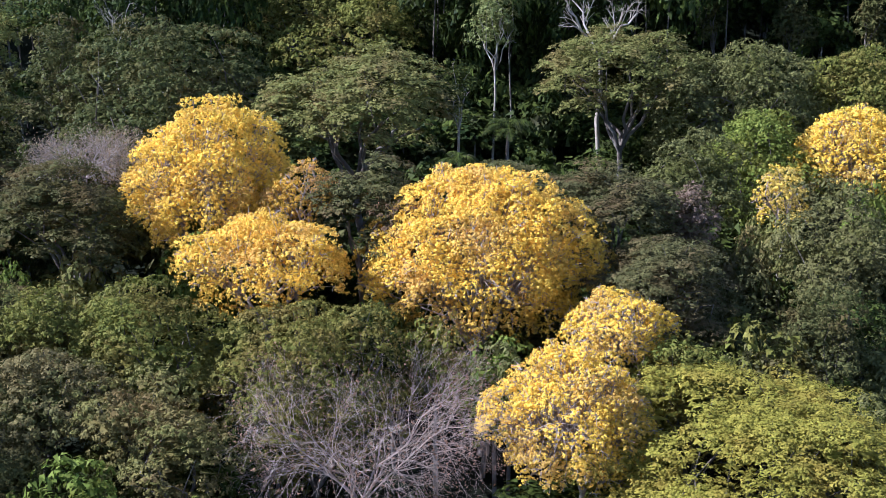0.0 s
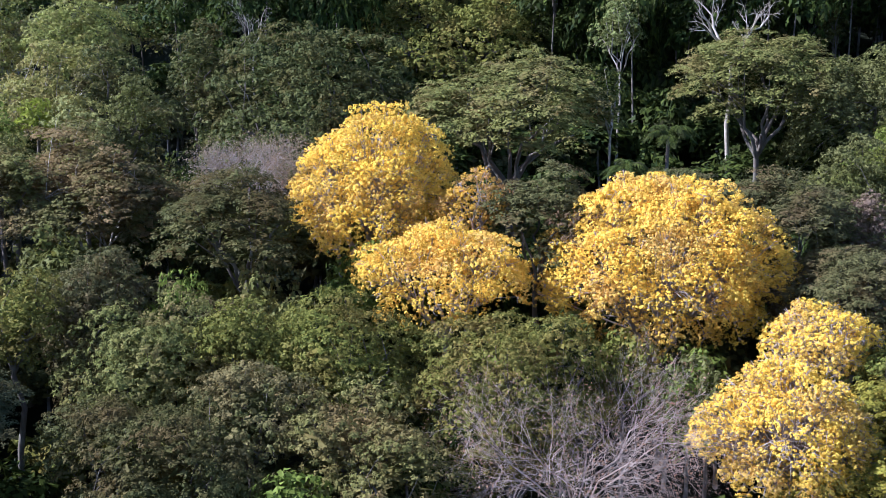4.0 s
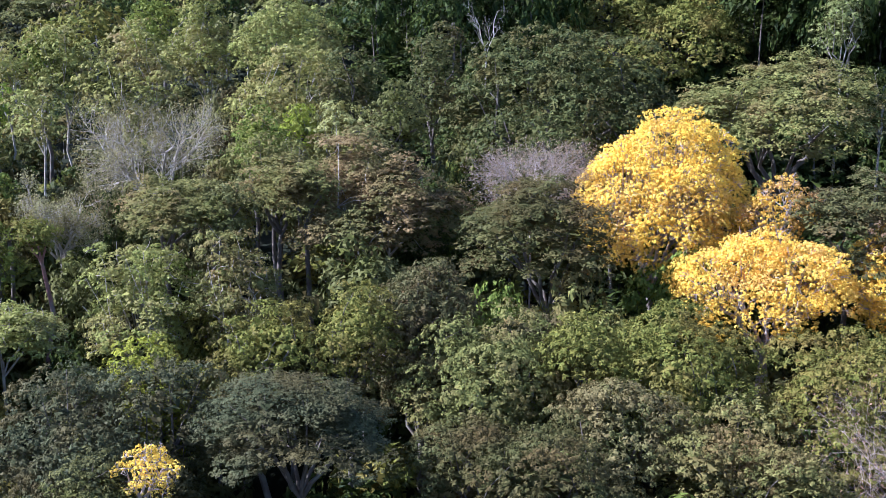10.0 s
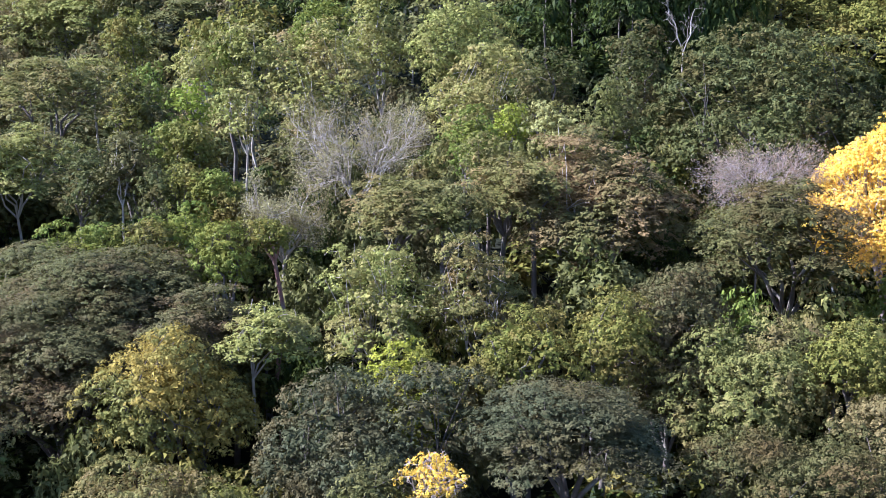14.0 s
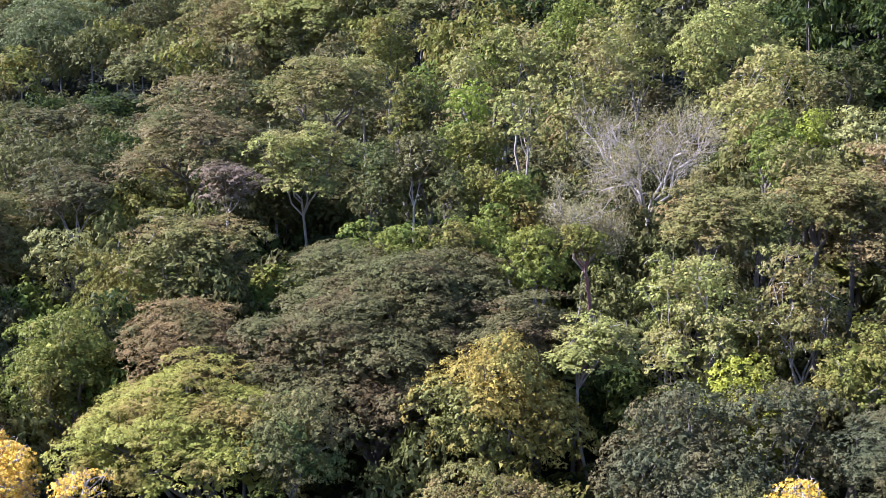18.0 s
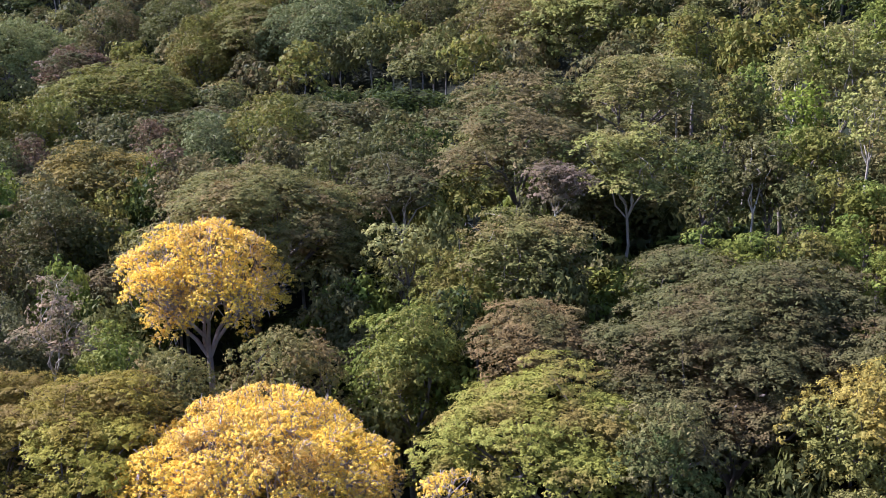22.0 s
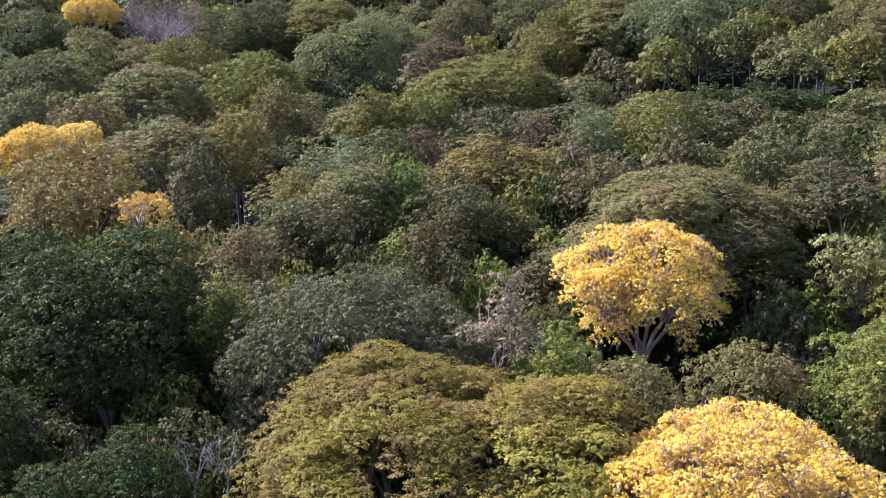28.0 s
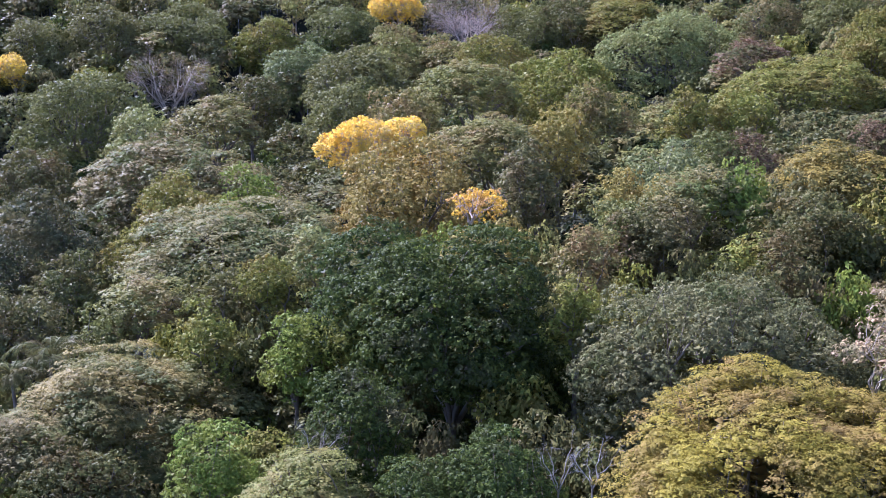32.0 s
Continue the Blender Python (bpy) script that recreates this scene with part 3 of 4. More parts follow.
plant("lobe", "green", -7.9, 73.4, 21.8, 12.0, 9.4)
plant("lobe", "green", -18.5, 75.3, 22.3, 9.3, 6.7)
plant("umb", "olive", -7.1, 106.7, 35.9, 15.2, 13.2)
plant("lobe", "dgreen", -24.8, 111.9, 38.0, 18.9, 13.2)
plant("lobe", "green", -13.5, 154.0, 41.9, 23.0, 12.2)
plant("umb", "olive", 18.7, 127.6, 37.6, 13.7, 14.4)
plant("dome", "greyg", 30.9, 128.4, 35.5, 18.8, 10.3)
plant("dome", "green", 42.5, 126.1, 34.8, 9.8, 8.3)
plant("dome", "bgreen", 28.7, 110.9, 30.1, 11.8, 6.9)
plant("dome", "greyg", 20.7, 102.4, 28.9, 9.5, 7.4)
plant("umb", "dolive", 12.2, 91.6, 27.3, 12.8, 7.5)
plant("umb", "dolive", 4.6, 92.4, 27.8, 5.6, 4.0)
plant("umb", "dolive", 15.3, 81.4, 23.9, 9.6, 7.1)
plant("dome", "mauve", 19.0, 92.3, 25.8, 4.3, 3.1)
plant("dome", "greyg", 29.4, 88.3, 25.4, 9.2, 9.4)
plant("dome", "dgreen", 25.1, 78.1, 22.1, 6.7, 6.1)
plant("dome", "green", 14.9, 72.9, 20.4, 6.3, 5.0)
plant("dead", "bone", 17.2, 135.4, 42.2, 11.6, 9.5)
plant("vine", "dgreen", 32.7, 153.2, 41.2, 3.5, 9.3)
plant("vine", "dgreen", 42.9, 151.4, 40.5, 5.5, 9.2)
plant("vine", "dgreen", 52.0, 150.8, 40.5, 4.1, 8.4)
plant("tall", "palegreen", 5.8, 140.5, 41.1, 7.0, 7.2)
plant("dead", "bone", -32.0, 122.2, 41.2, 5.0, 6.3)
plant("bare", "mauvetwig", -27.8, 94.8, 29.4, 7.5, 3.6)
plant("umb", "dgreen", -27.3, 86.5, 28.4, 9.7, 10.5)
plant("umb", "dolive", -5.6, 89.0, 28.5, 7.1, 9.4)
plant("dome", "greyg", 24.6, 67.0, 17.3, 3.2, 3.3)
# darkest green, chosen to carry the shade behind the ravine
plant("dome", "dgreen2", -3.8, 154.6, 41.2, 6.3, 7.9)
plant("dome", "bgreen", -12.8, 58.6, 15.2, 4.0, 2.7)
plant("dome", "bgreen", -2.5, 59.4, 14.7, 4.7, 2.7)
# these three take the darkest green for the ravine's shade
plant("tall", "dgreen2", 0.8, 109.7, 34.5, 4.5, 6.7)
plant("palm", "dgreen2", 5.4, 101.7, 30.7, 3.8, 3.9)
plant("palm", "dgreen2", 1.1, 94.3, 28.3, 3.1, 2.7)
plant("umbopen", "brown", -39.7, 92.7, 30.8, 13.6, 9.2)
plant("tall", "ygreen", -50.3, 117.1, 37.4, 13.2, 7.6)
plant("tall", "ygreen", -65.6, 143.3, 40.6, 9.7, 6.0)
plant("dome", "ygreen", -54.3, 140.3, 41.2, 11.4, 7.2)
plant("dome", "mint", -42.6, 101.3, 32.8, 6.9, 5.2)
plant("dome", "lime", -46.3, 101.3, 32.5, 2.8, 3.3)
plant("dome", "greyg", -38.7, 103.7, 34.0, 5.2, 6.3)
plant("dome", "olive", -47.3, 95.5, 30.9, 4.8, 4.5)
plant("umb", "olive", -46.3, 89.5, 29.6, 5.8, 6.4)
plant("lobe", "green", -38.5, 74.2, 24.2, 5.6, 7.2)
plant("lobe", "green", -43.6, 72.9, 23.4, 5.8, 4.9)
plant("lobe", "olive", -31.1, 74.2, 22.8, 9.3, 6.4)
plant("lobe", "green", -24.8, 73.5, 22.0, 4.5, 4.6)
plant("lobe", "dgreen", -28.3, 65.2, 19.5, 11.4, 7.6)
plant("lobe", "tan", -23.0, 68.7, 20.3, 7.4, 6.0)
plant("lobe", "olive", -17.5, 67.2, 19.6, 8.2, 7.2)
plant("dome", "dgreen", -36.4, 117.5, 37.9, 6.9, 7.1)
plant("dome", "greyg", -48.9, 86.1, 28.9, 4.0, 6.6)
plant("dome", "maroon", -2.9, 86.5, 25.7, 3.5, 3.2)
plant("baretall", "grey", -58.6, 100.1, 33.0, 11.0, 9.5)
plant("umb", "darkgrey", -40.2, 65.4, 21.1, 9.2, 7.9)
plant("yelthin", "orange", -47.1, 60.0, 18.9, 3.7, 3.5)
plant("tall", "ygreen", -73.9, 124.5, 38.7, 7.9, 8.7)
plant("tall", "ygreen", -66.8, 122.4, 37.9, 10.4, 6.8)
plant("dome", "dgreen", -79.1, 107.2, 34.2, 5.4, 5.6)
plant("dome", "bgreen", -73.3, 154.1, 40.8, 8.3, 5.7)
plant("baretall", "grey", -61.7, 88.3, 28.7, 5.6, 7.0)
plant("umb", "olive", -52.9, 87.0, 28.4, 7.1, 5.3)
plant("tall", "ygreen", -53.8, 79.8, 26.1, 9.1, 5.6)
plant("tall", "olive", -47.3, 80.7, 26.3, 7.3, 5.6)
plant("dome", "green", -66.3, 89.7, 28.7, 3.7, 3.8)
plant("dome", "bgreen", -63.5, 80.3, 26.8, 4.1, 6.5)
plant("redstem", "green", -60.8, 81.5, 26.3, 3.4, 3.5)
plant("umbopen", "ygreen", -58.4, 72.1, 23.6, 6.0, 4.5)
plant("umb", "dolive", -69.4, 78.1, 25.3, 8.7, 6.4)
plant("dome", "golden", -63.0, 68.0, 22.6, 9.0, 11.0)
plant("lobe", "olive", -61.3, 59.6, 18.5, 7.3, 3.2)
plant("dome", "darkgrey", -51.0, 66.4, 22.0, 12.2, 8.2)
plant("dome", "lime", -49.7, 69.6, 22.0, 5.7, 2.9)
plant("dome", "greyg", -49.8, 59.6, 18.5, 4.7, 2.8)
plant("umb", "olive", -44.0, 89.0, 28.9, 4.8, 4.5)
plant("dome", "bgreen", -49.3, 98.9, 32.0, 4.0, 4.1)
plant("dome", "green", -71.5, 97.4, 31.3, 3.6, 4.1)
plant("dome", "dgreen", -78.1, 94.1, 30.3, 4.8, 4.9)
plant("dome", "dgreen", -70.1, 82.9, 26.2, 5.8, 3.6)
plant("umb", "tan", -102.1, 113.0, 34.3, 11.3, 6.1)
plant("umb", "olive", -91.0, 114.0, 35.3, 11.2, 6.6)
plant("umbopen", "ygreen", -88.5, 119.3, 35.7, 6.1, 4.0)
plant("umb", "tan", -96.7, 98.6, 31.5, 10.4, 7.3)
plant("umbopen", "ygreen", -87.0, 98.3, 31.1, 9.2, 5.2)
plant("umbopen", "mauve", -89.7, 90.8, 28.4, 4.8, 3.1)
plant("umb", "dolive", -73.1, 79.9, 25.0, 15.4, 5.4)
plant("umb", "dolive", -71.9, 71.6, 22.8, 12.6, 6.3)
plant("umb", "dolive", -63.3, 72.6, 23.2, 6.4, 3.5)
plant("umb", "olive", -87.2, 82.2, 26.0, 6.7, 4.9)
plant("dome", "green", -69.9, 82.4, 26.1, 6.9, 3.9)
plant("dome", "dgreen", -75.1, 94.7, 30.9, 4.8, 5.9)
plant("dome", "green", -71.7, 97.1, 31.6, 4.0, 5.5)
plant("tall", "ygreen", -78.3, 119.7, 37.0, 6.0, 6.2)
plant("tall", "ygreen", -69.7, 105.6, 34.1, 4.8, 5.4)
plant("tall", "olive", -147.4, 211.5, 43.3, 18.1, 12.5)
plant("umb", "ygreen", -125.2, 201.8, 43.9, 18.9, 13.6)
plant("dome", "green", -92.7, 139.3, 39.0, 5.8, 6.6)
plant("dome", "green", -80.0, 106.4, 34.1, 4.4, 5.6)
plant("dome", "blueg", -183.2, 212.9, 42.9, 26.1, 25.8)
plant("dome", "green", -203.5, 214.6, 42.0, 18.0, 19.7)
plant("dome", "dgreen", -162.5, 218.0, 44.8, 15.0, 15.5)
plant("umb", "olive", -138.2, 200.1, 40.4, 13.5, 13.0)
plant("tall", "ygreen", -129.5, 204.5, 44.1, 22.3, 14.0)
plant("dome", "dgreen", -106.4, 97.5, 30.7, 6.8, 6.0)
plant("umbopen", "dolive", -102.8, 89.4, 28.6, 7.6, 5.1)
plant("dome", "mint", -98.1, 80.5, 26.0, 4.9, 4.6)
plant("dome", "green", -91.9, 77.5, 24.8, 7.0, 5.2)
plant("umbopen", "olive", -88.8, 81.6, 26.4, 9.2, 7.0)
plant("umb", "rust", -84.2, 72.0, 22.3, 7.8, 4.4)
plant("umb", "lgreen", -80.2, 64.2, 20.7, 11.8, 8.5)
plant("lobe", "tan", -72.9, 62.7, 20.4, 6.0, 6.5)
plant("umb", "dolive", -77.5, 70.5, 22.0, 4.1, 3.8)
plant("yelwide", "gold", -109.0, 71.9, 25.5, 12.8, 10.5)
plant("yel", "gold", -93.8, 56.8, 18.9, 15.5, 8.3)
plant("yelthin", "gold", -83.0, 57.4, 17.1, 3.8, 2.4)
plant("umb", "olive", -111.6, 82.2, 28.4, 15.9, 10.9)
plant("umb", "olivegold", -140.5, 97.3, 26.6, 15.2, 9.3)
plant("dome", "maroon", -152.9, 120.0, 27.1, 6.5, 5.6)
plant("dome", "maroon", -161.0, 109.4, 26.0, 6.6, 6.1)
plant("dome", "maroon", -131.0, 96.9, 26.9, 5.4, 5.6)
plant("dome", "green", -136.7, 121.3, 30.5, 9.7, 10.7)
plant("dome", "blueg", -143.8, 120.0, 28.4, 6.6, 7.5)
plant("umb", "green", -189.5, 157.2, 31.0, 20.8, 12.1)
plant("umb", "maroon", -205.4, 164.5, 32.8, 10.6, 8.9)
plant("dome", "green", -178.9, 130.4, 28.2, 8.5, 8.8)
plant("tall", "pink", -113.0, 61.4, 23.1, 4.6, 6.5)
plant("dome", "bgreen", -107.3, 60.0, 21.5, 4.2, 3.9)
plant("umb", "limeolive", -101.8, 51.9, 18.6, 6.1, 5.1)
plant("dome", "olive", -97.8, 65.1, 21.4, 9.0, 5.0)
plant("lobe", "green", -90.7, 68.0, 22.0, 6.0, 10.0)
plant("dome", "olive", -101.8, 59.5, 20.8, 6.7, 5.2)
plant("dome", "bgreen", -93.4, 71.1, 22.8, 7.2, 5.2)
plant("dome", "greyround", -124.6, 59.3, 24.3, 17.1, 11.6)
plant("umb", "olivebrown", -112.2, 52.1, 20.5, 16.6, 9.9)
plant("umb", "olivebrown", -104.1, 55.4, 20.1, 8.6, 6.6)
plant("yel", "orange", -192.8, 77.7, 26.1, 9.7, 7.3)
plant("yel", "orange", -191.2, 82.7, 26.5, 5.9, 5.4)
plant("dome", "greytan", -176.1, 72.4, 26.0, 15.7, 10.2)
plant("yelthin", "goldb", -159.9, 68.5, 23.3, 6.2, 3.2)
plant("dome", "greytan", -151.8, 62.4, 22.8, 7.2, 4.9)
plant("lobe", "dgreen2", -142.3, 52.3, 24.0, 15.1, 16.4)
plant("lobe", "dgreen2", -150.9, 50.6, 22.4, 11.4, 13.6)
plant("dome", "green", -213.7, 129.7, 33.0, 16.8, 11.8)
plant("umb", "olive", -214.0, 111.5, 30.7, 14.0, 9.3)
plant("dome", "greyg", -256.8, 120.6, 31.8, 18.6, 13.1)
plant("dome", "palegreen", -252.6, 198.2, 36.4, 33.2, 16.5)
plant("umb", "olive", -178.5, 85.2, 27.2, 12.0, 7.1)
plant("dome", "greytan", -176.9, 94.4, 27.9, 8.5, 8.1)
plant("dome", "blueg", -160.4, 94.4, 26.1, 10.4, 6.9)
plant("umb", "tan", -146.5, 83.4, 25.3, 8.5, 8.3)
plant("dome", "greytan", -153.5, 82.8, 25.6, 7.2, 7.4)
plant("dome", "green", -185.1, 127.4, 28.2, 7.9, 8.2)
plant("dome", "olive", -279.6, 158.5, 31.6, 18.8, 9.7)
plant("bare", "mauvetwig", -301.1, 179.7, 40.8, 18.2, 13.4)
plant("yel", "orange", -313.1, 169.2, 40.9, 13.0, 8.0)
plant("dome", "olive", -294.2, 156.4, 35.0, 13.3, 11.2)
plant("dome", "olive", -141.8, 64.1, 23.4, 5.9, 6.1)
plant("dome", "green", -133.7, 55.4, 21.9, 4.8, 5.0)
plant("umb", "green", -270.1, 202.0, 39.4, 18.0, 10.6)
plant("dome", "greyg", -288.9, 187.9, 39.5, 16.8, 12.0)
plant("dome", "greyg", -147.5, 74.9, 24.3, 7.6, 6.3)
plant("dome", "dgreen", -127.8, 70.1, 24.1, 5.2, 5.4)
plant("dead", "bone", -119.4, 43.7, 17.6, 3.6, 4.3)
plant("dome", "dgreen2", -123.2, 40.5, 16.3, 8.1, 5.0)
plant("dome", "greyg", -281.5, 79.1, 27.4, 20.8, 20.4)
plant("umb", "tan", -215.2, 66.0, 22.4, 21.4, 6.6)
plant("dome", "green", -201.6, 57.9, 20.9, 15.5, 6.7)
plant("dome", "bgreen", -192.3, 62.3, 22.5, 7.5, 6.4)
plant("umb", "tan", -182.3, 56.1, 20.6, 22.9, 7.7)
plant("dome", "darkgrey", -205.5, 42.6, 19.8, 14.3, 16.7)
plant("dome", "greyg", -169.0, 46.0, 18.1, 6.5, 5.7)
plant("dome", "green", -163.9, 48.8, 19.1, 5.4, 5.0)
plant("umb", "olive", -172.0, 40.8, 16.8, 6.5, 7.2)
plant("dome", "green", -161.4, 41.5, 16.7, 6.9, 5.7)
plant("dome", "greyg", -171.7, 36.4, 14.9, 5.3, 6.0)
plant("umb", "brownolive", -160.3, 33.0, 13.6, 17.5, 8.6)
plant("dome", "bgreen", -142.6, 32.5, 13.3, 6.7, 5.8)
plant("umb", "olive", -133.4, 33.8, 13.1, 8.9, 4.2)
plant("dead", "bone", -136.2, 36.0, 14.4, 3.9, 3.3)
plant("dome", "palegreen", -165.0, 54.6, 21.0, 5.6, 5.7)
plant("dome", "dgreen", -158.1, 55.4, 21.1, 4.8, 5.0)
plant("dome", "greyg", -338.2, 91.0, 35.7, 17.0, 16.3)
plant("dome", "greyg", -336.1, 106.8, 38.0, 20.0, 15.4)
plant("dome", "greyg", -329.8, 122.8, 39.1, 22.8, 15.7)
plant("yel", "orange", -329.6, 83.0, 28.5, 8.2, 8.4)
plant("baretall", "mauve", -308.7, 108.2, 30.2, 15.1, 19.2)
plant("dome", "green", -312.1, 134.3, 35.5, 13.6, 12.8)
plant("dome", "blueg", -297.2, 132.3, 31.1, 15.4, 14.7)
plant("dome", "dgreen", -242.1, 90.9, 28.4, 10.5, 11.7)
plant("umb", "olive", -236.5, 81.1, 25.8, 13.3, 8.6)
plant("palm", "dgreen", -172.2, 32.1, 12.6, 6.2, 4.4)
plant("palm", "dgreen", -171.3, 28.4, 12.0, 4.2, 4.3)
plant("dome", "dgreen", -243.7, 56.5, 20.3, 11.1, 8.2)
plant("dome", "dolive", -184.5, 33.4, 14.4, 8.4, 8.6)
plant("dome", "dgreen", -150.1, 26.1, 11.8, 8.4, 5.5)
plant("umb", "tan", -156.6, 23.4, 12.1, 7.2, 6.6)
plant("dome", "dgreen2", -126.8, 37.8, 15.2, 6.6, 4.1)
plant("dead", "bone", -120.9, 42.5, 17.2, 3.2, 4.3)
plant("dome", "dgreen2", -137.6, 40.4, 16.8, 7.4, 6.1)
plant("dome", "dolive", -35.1, 77.9, 24.5, 7.5, 5.5)
plant("dome", "dgreen", -44.3, 113.5, 36.6, 6.1, 6.3)
plant("lobe", "olive", -15.0, 64.5, 17.4, 7.0, 4.1)
plant("dome", "dolive", -35.0, 79.1, 24.7, 7.0, 4.5)
plant("dome", "bgreen", -80.1, 112.1, 35.0, 3.7, 4.6)
plant("dome", "bgreen", -76.7, 125.4, 38.1, 5.1, 6.6)
plant("dome", "lime2", -75.0, 108.1, 34.2, 4.0, 4.1)
plant("dome", "bgreen", -73.8, 98.5, 31.7, 3.6, 4.4)
plant("tall", "greyg", -75.4, 93.7, 30.6, 3.9, 5.9)
plant("dome", "green", -69.4, 91.0, 29.2, 3.5, 4.0)
plant("dome", "dgreen", -71.6, 91.5, 29.6, 4.6, 4.9)
plant("dome", "bgreen", -74.8, 84.3, 26.3, 6.8, 3.5)
plant("dome", "bgreen", -69.2, 85.7, 27.0, 6.1, 3.4)
plant("dome", "bgreen", -67.0, 89.8, 28.8, 3.8, 3.9)
plant("dome", "green", -205.7, 200.0, 35.2, 11.0, 13.6)
plant("dome", "tan", -243.3, 217.8, 41.0, 15.5, 14.1)
plant("dome", "greyg", -227.5, 221.4, 42.1, 15.3, 13.3)
plant("dome", "greyg", -112.6, 97.6, 30.4, 6.3, 6.2)
plant("dome", "tan", -126.3, 94.2, 27.2, 7.8, 5.3)
plant("dome", "dgreen", -136.3, 84.4, 25.0, 7.5, 7.2)
plant("dome", "olive", -210.0, 96.3, 28.9, 11.4, 8.6)
plant("dome", "olive", -192.0, 115.5, 28.6, 11.6, 8.8)
plant("dome", "greyg", -163.0, 106.5, 26.1, 7.3, 6.8)
plant("dome", "tan", -137.5, 104.1, 27.1, 6.9, 6.5)
plant("dome", "dgreen", -280.5, 194.1, 39.4, 15.5, 12.0)
plant("dome", "green", -209.6, 205.1, 37.2, 14.7, 14.0)
plant("umb", "olive", -199.4, 210.0, 39.3, 16.7, 17.2)
plant("dome", "dolive", -143.7, 74.7, 24.2, 7.4, 6.6)
plant("dome", "dgreen", -132.0, 81.6, 24.5, 7.3, 5.5)
plant("dome", "dolive", -164.9, 78.8, 26.3, 7.4, 7.0)
plant("dome", "greyg", -309.9, 151.4, 38.5, 18.5, 14.0)
plant("dome", "palegreen", -242.6, 72.3, 24.2, 12.4, 9.4)
plant("dome", "greyg", -224.0, 96.7, 29.1, 12.4, 9.4)
plant("dome", "olive", -287.0, 148.4, 32.1, 19.1, 13.5)
plant("dome", "green", -238.2, 135.5, 33.6, 14.7, 12.1)
plant("dome", "dgreen", -189.5, 41.0, 16.4, 7.3, 6.9)
plant("dome", "bgreen", -152.3, 44.0, 17.6, 5.6, 4.9)
plant("dome", "green", -150.1, 48.9, 19.5, 6.1, 5.4)

# ---- the forest between and behind, too dense to count: undergrowth, lower trees, far woods ----
fill_rng = random.Random(11)
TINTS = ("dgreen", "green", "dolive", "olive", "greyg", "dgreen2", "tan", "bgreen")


def woods(name, label, spots, coarse, smooth, wood="grey", thin=1.0):
    """One mesh of many trees. spots: x, y, foot, top, width, height, tint."""
    shapes = [crown_of(("dome", "lobe", "umb")[i % 3], 4.0, 3.2 if i % 3 < 2 else 2.2, coarse, smooth)[4:] for i in range(9)]
    verts, faces, tints, base = [], [], [], 0
    stems = []
    for x, y, foot, top, width, height, tint in spots:
        tiers = max(1, int(height / (width * 1.1)))
        for tier in range(tiers):
            v, f = fill_rng.choice(shapes)
            a = fill_rng.uniform(0, 6.28)
            turn = np.array([[math.cos(a), math.sin(a), 0], [-math.sin(a), math.cos(a), 0], [0, 0, 1]])
            v = (v @ turn) * np.array([width / 8.0, width / 8.0, height / tiers * (1.2 if tiers > 1 else 1.0) / 6.4])
            verts.append(v + np.array([x, y, top - height * (tier + 0.5) / tiers]))
            faces.append(f + base)
            base += len(v)
            tints.append(np.full(len(f), tint, dtype=np.int32))
        if top - height > foot + 0.5:
            stems.append(bend((x, y, foot - 0.3), (x + fill_rng.uniform(-0.5, 0.5), y, top - height * 0.5), 0, 4, 0.2 * thin, 0.1 * thin, 0.02))
    me = mesh_of(name, np.concatenate(verts), np.concatenate(faces), FOLIAGE[TINTS[0]])
    for t in TINTS[1:]:
        me.materials.append(FOLIAGE[t])
    me.polygons.foreach_set("material_index", np.concatenate(tints))
    whole = tagged(new(name, me), label, "woodland", kind="stuff")
    if stems:
        v, f = tubes(stems, 5)
        tagged(part("stems", v, f, BARK[wood], whole, smooth=True), kind="stuff")


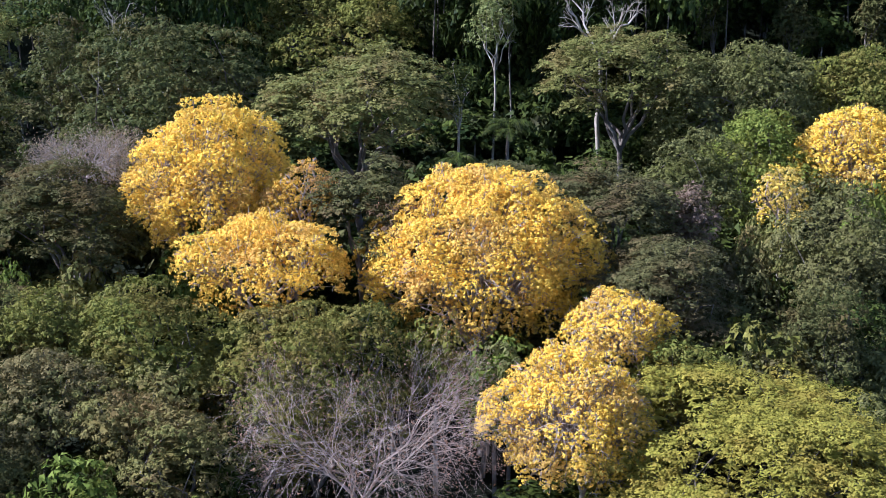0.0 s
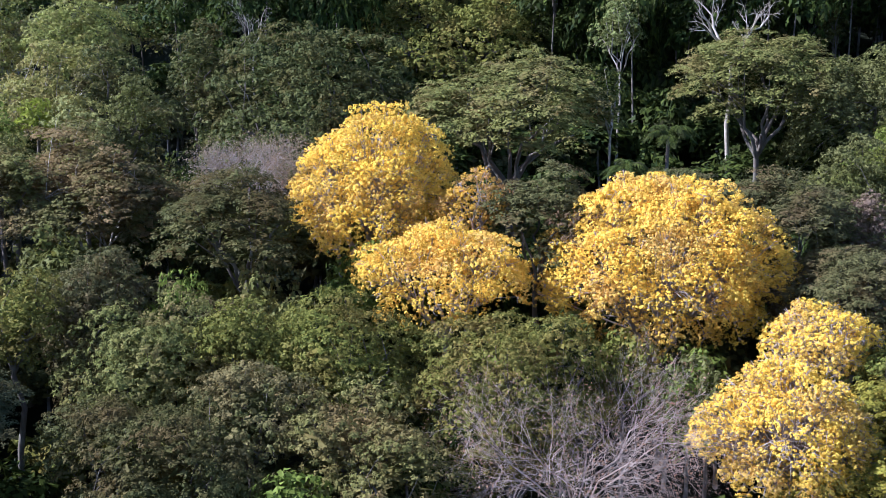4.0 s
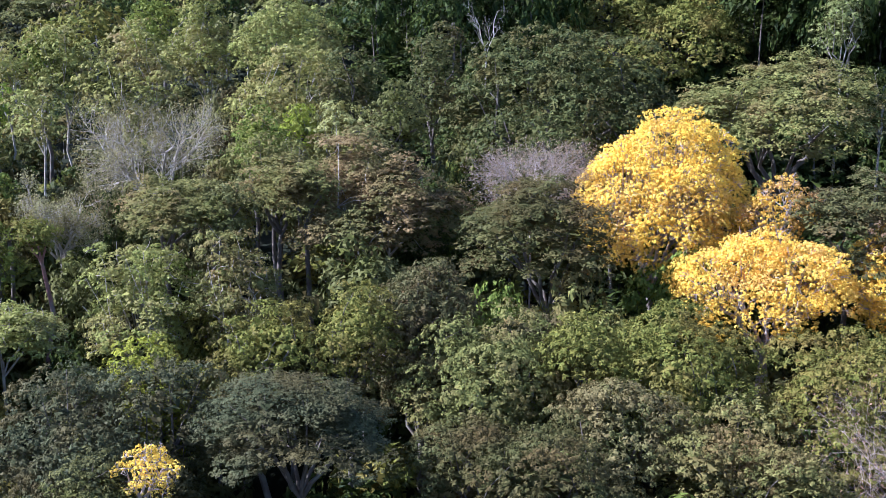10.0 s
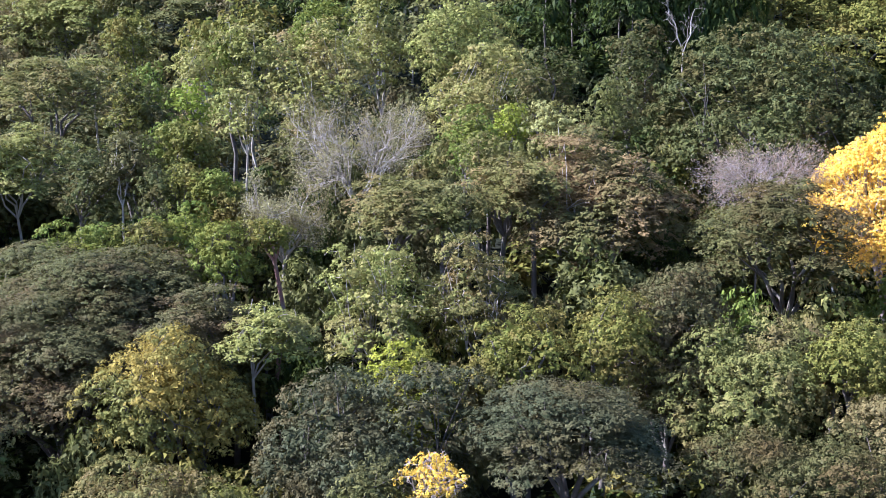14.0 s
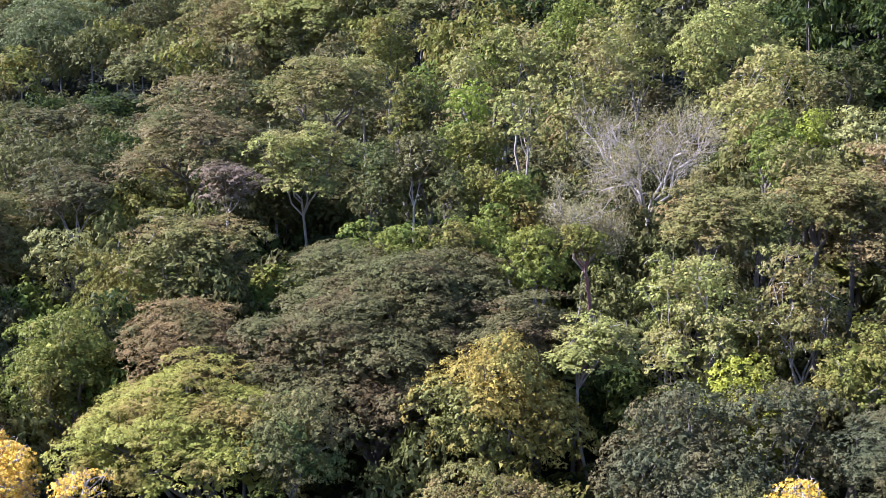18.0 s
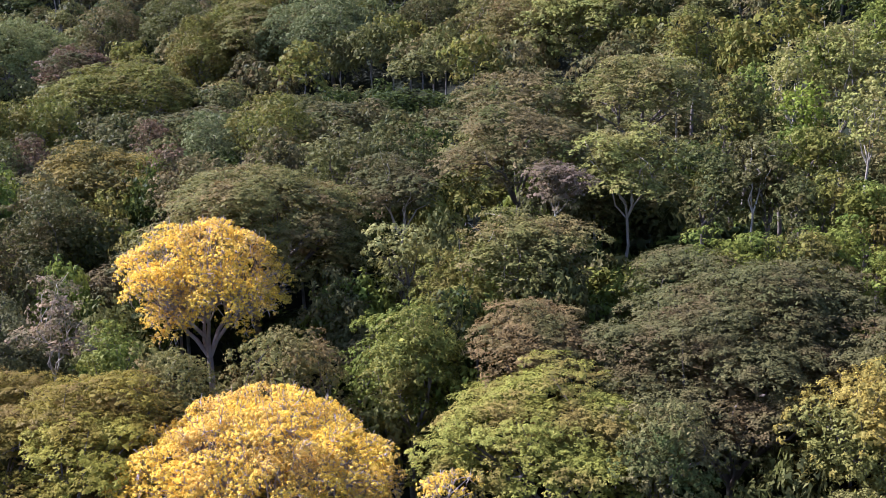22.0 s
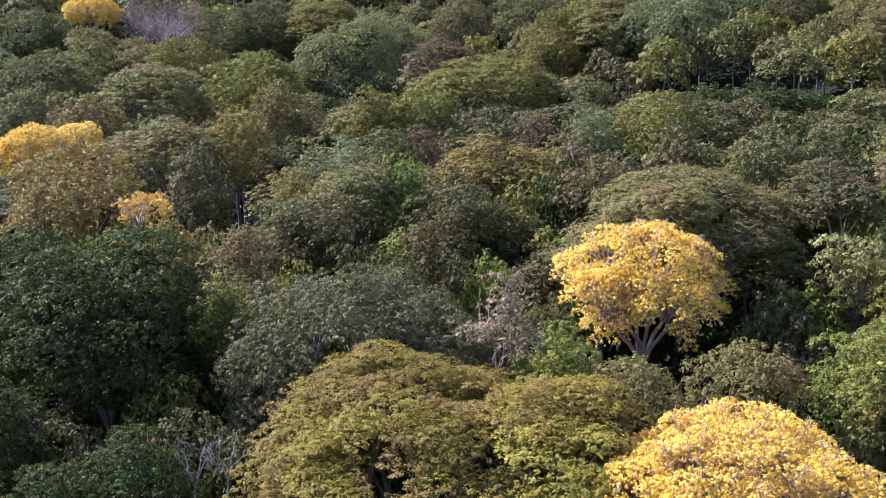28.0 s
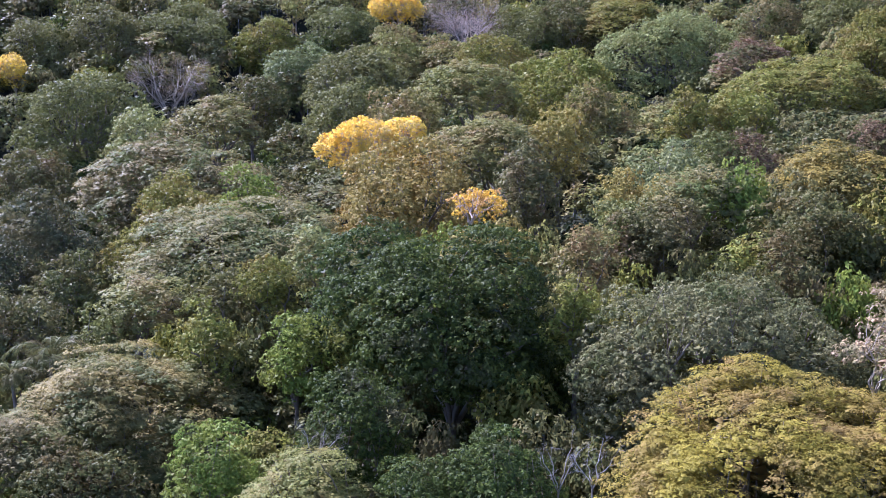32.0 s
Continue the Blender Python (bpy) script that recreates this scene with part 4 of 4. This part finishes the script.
lower, canopy, beyond, brush = [], [], [], []
yy = 0.0
while yy < 380:
    grow = 1.0 if yy < 118 else 1.65
    xx = -430.0
    while xx < 95:
        x, y = xx + fill_rng.uniform(-1.5, 1.5), yy + fill_rng.uniform(-1.5, 1.5)
        far = math.hypot(min(0, x + 73), y)
        xx += 5.0 * (1.05 if far < 118 else 1.75)
        edge = float(np.interp(x, [-240, -40], [255, 150]))
        if far > edge + (120 if x < -180 else 85) or x > 8 + 0.36 * y or far < 49 or (x < -73 and math.atan2(-(x + 73), y) > radians(76)):
            continue
        foot = float(ground(np.array(x), np.array(y)))
        tint = fill_rng.choice((0, 0, 5, 1, 2, 2, 3, 4, 4, 6))
        # darkest green here stands for shade on the upper slope
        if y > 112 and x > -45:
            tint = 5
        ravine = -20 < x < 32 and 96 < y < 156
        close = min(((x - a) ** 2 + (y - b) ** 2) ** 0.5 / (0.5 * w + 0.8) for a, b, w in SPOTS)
        # bushes here all take the darkest green: shade put into their leaves
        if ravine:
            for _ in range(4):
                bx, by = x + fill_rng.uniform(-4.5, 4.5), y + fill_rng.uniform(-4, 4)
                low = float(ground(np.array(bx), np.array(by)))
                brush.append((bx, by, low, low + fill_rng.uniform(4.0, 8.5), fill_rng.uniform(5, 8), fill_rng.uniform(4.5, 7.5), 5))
        if -90 < x < -64 and 84 < y < 120:
            for _ in range(4):
                bx, by = x + fill_rng.uniform(-3, 3), y + fill_rng.uniform(-3, 3)
                low = float(ground(np.array(bx), np.array(by)))
                brush.append((bx, by, low, low + fill_rng.uniform(5.0, 10.0), fill_rng.uniform(4, 6.5), fill_rng.uniform(5, 9), fill_rng.choice((0, 0, 1, 5, 7))))
        if far > edge - 6:
            # trees raised so unseen crowns block the light; leaf colour adds shade
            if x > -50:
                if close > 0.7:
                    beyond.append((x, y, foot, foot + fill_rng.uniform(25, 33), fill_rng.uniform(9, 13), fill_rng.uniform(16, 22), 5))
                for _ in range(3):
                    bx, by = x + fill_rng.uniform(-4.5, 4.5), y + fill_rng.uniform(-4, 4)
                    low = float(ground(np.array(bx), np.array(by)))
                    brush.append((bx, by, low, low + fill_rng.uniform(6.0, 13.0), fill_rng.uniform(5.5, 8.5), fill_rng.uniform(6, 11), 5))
            elif close > 0.85 and fill_rng.random() < 0.85:
                beyond.append((x, y, foot, foot + fill_rng.uniform(13.5, 18.5), fill_rng.uniform(9, 13), fill_rng.uniform(9, 12), tint))
        elif far > 118:
            if close > 0.8:
                high = fill_rng.uniform(6.0, 10.5) * (0.55 if ravine else 1.0)
                # mostly dark tints, to put shade into the gaps between big crowns
                canopy.append((x, y, foot, foot + high, fill_rng.uniform(8, 11), fill_rng.uniform(6, 9), fill_rng.choice((0, 0, 5, 2, 2, 3))))
        elif close > 0.72 and fill_rng.random() < 0.8 and not (-88 < x < -66 and 86 < y < 118):
            # in the ravine, low trees in the darkest green imitate shade
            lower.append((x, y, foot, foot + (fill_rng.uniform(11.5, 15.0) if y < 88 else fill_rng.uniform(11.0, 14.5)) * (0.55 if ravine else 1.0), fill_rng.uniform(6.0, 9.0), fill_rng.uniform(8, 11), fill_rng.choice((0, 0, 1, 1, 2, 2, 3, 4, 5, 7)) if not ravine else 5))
        else:
            brush.append((x, y, foot, foot + fill_rng.uniform(5, 8.5), fill_rng.uniform(5.5, 7.5), fill_rng.uniform(4, 7), fill_rng.choice((0, 0, 5, 1))))
    yy += 5.0 * grow * 0.87
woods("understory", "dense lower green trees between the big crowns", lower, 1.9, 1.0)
woods("undergrowth", "dark green bushes on the forest floor, with shade put into their colour round the ravine", brush, 4.8, 1.0)
woods("far_canopy", "mixed green treetops of the far slope", canopy, 2.4, 0.9)
woods("far_woods", "dense mixed green forest on the upper slope", [s for s in beyond if s[0] < -60], 2.9, 0.95)
# all in the darkest leaf tint, in place of shadow
woods("shaded_woods", "forest above the ravine, shade put into its dark leaf colour", [s for s in beyond if s[0] >= -60], 2.0, 0.9, "brown", 0.7)
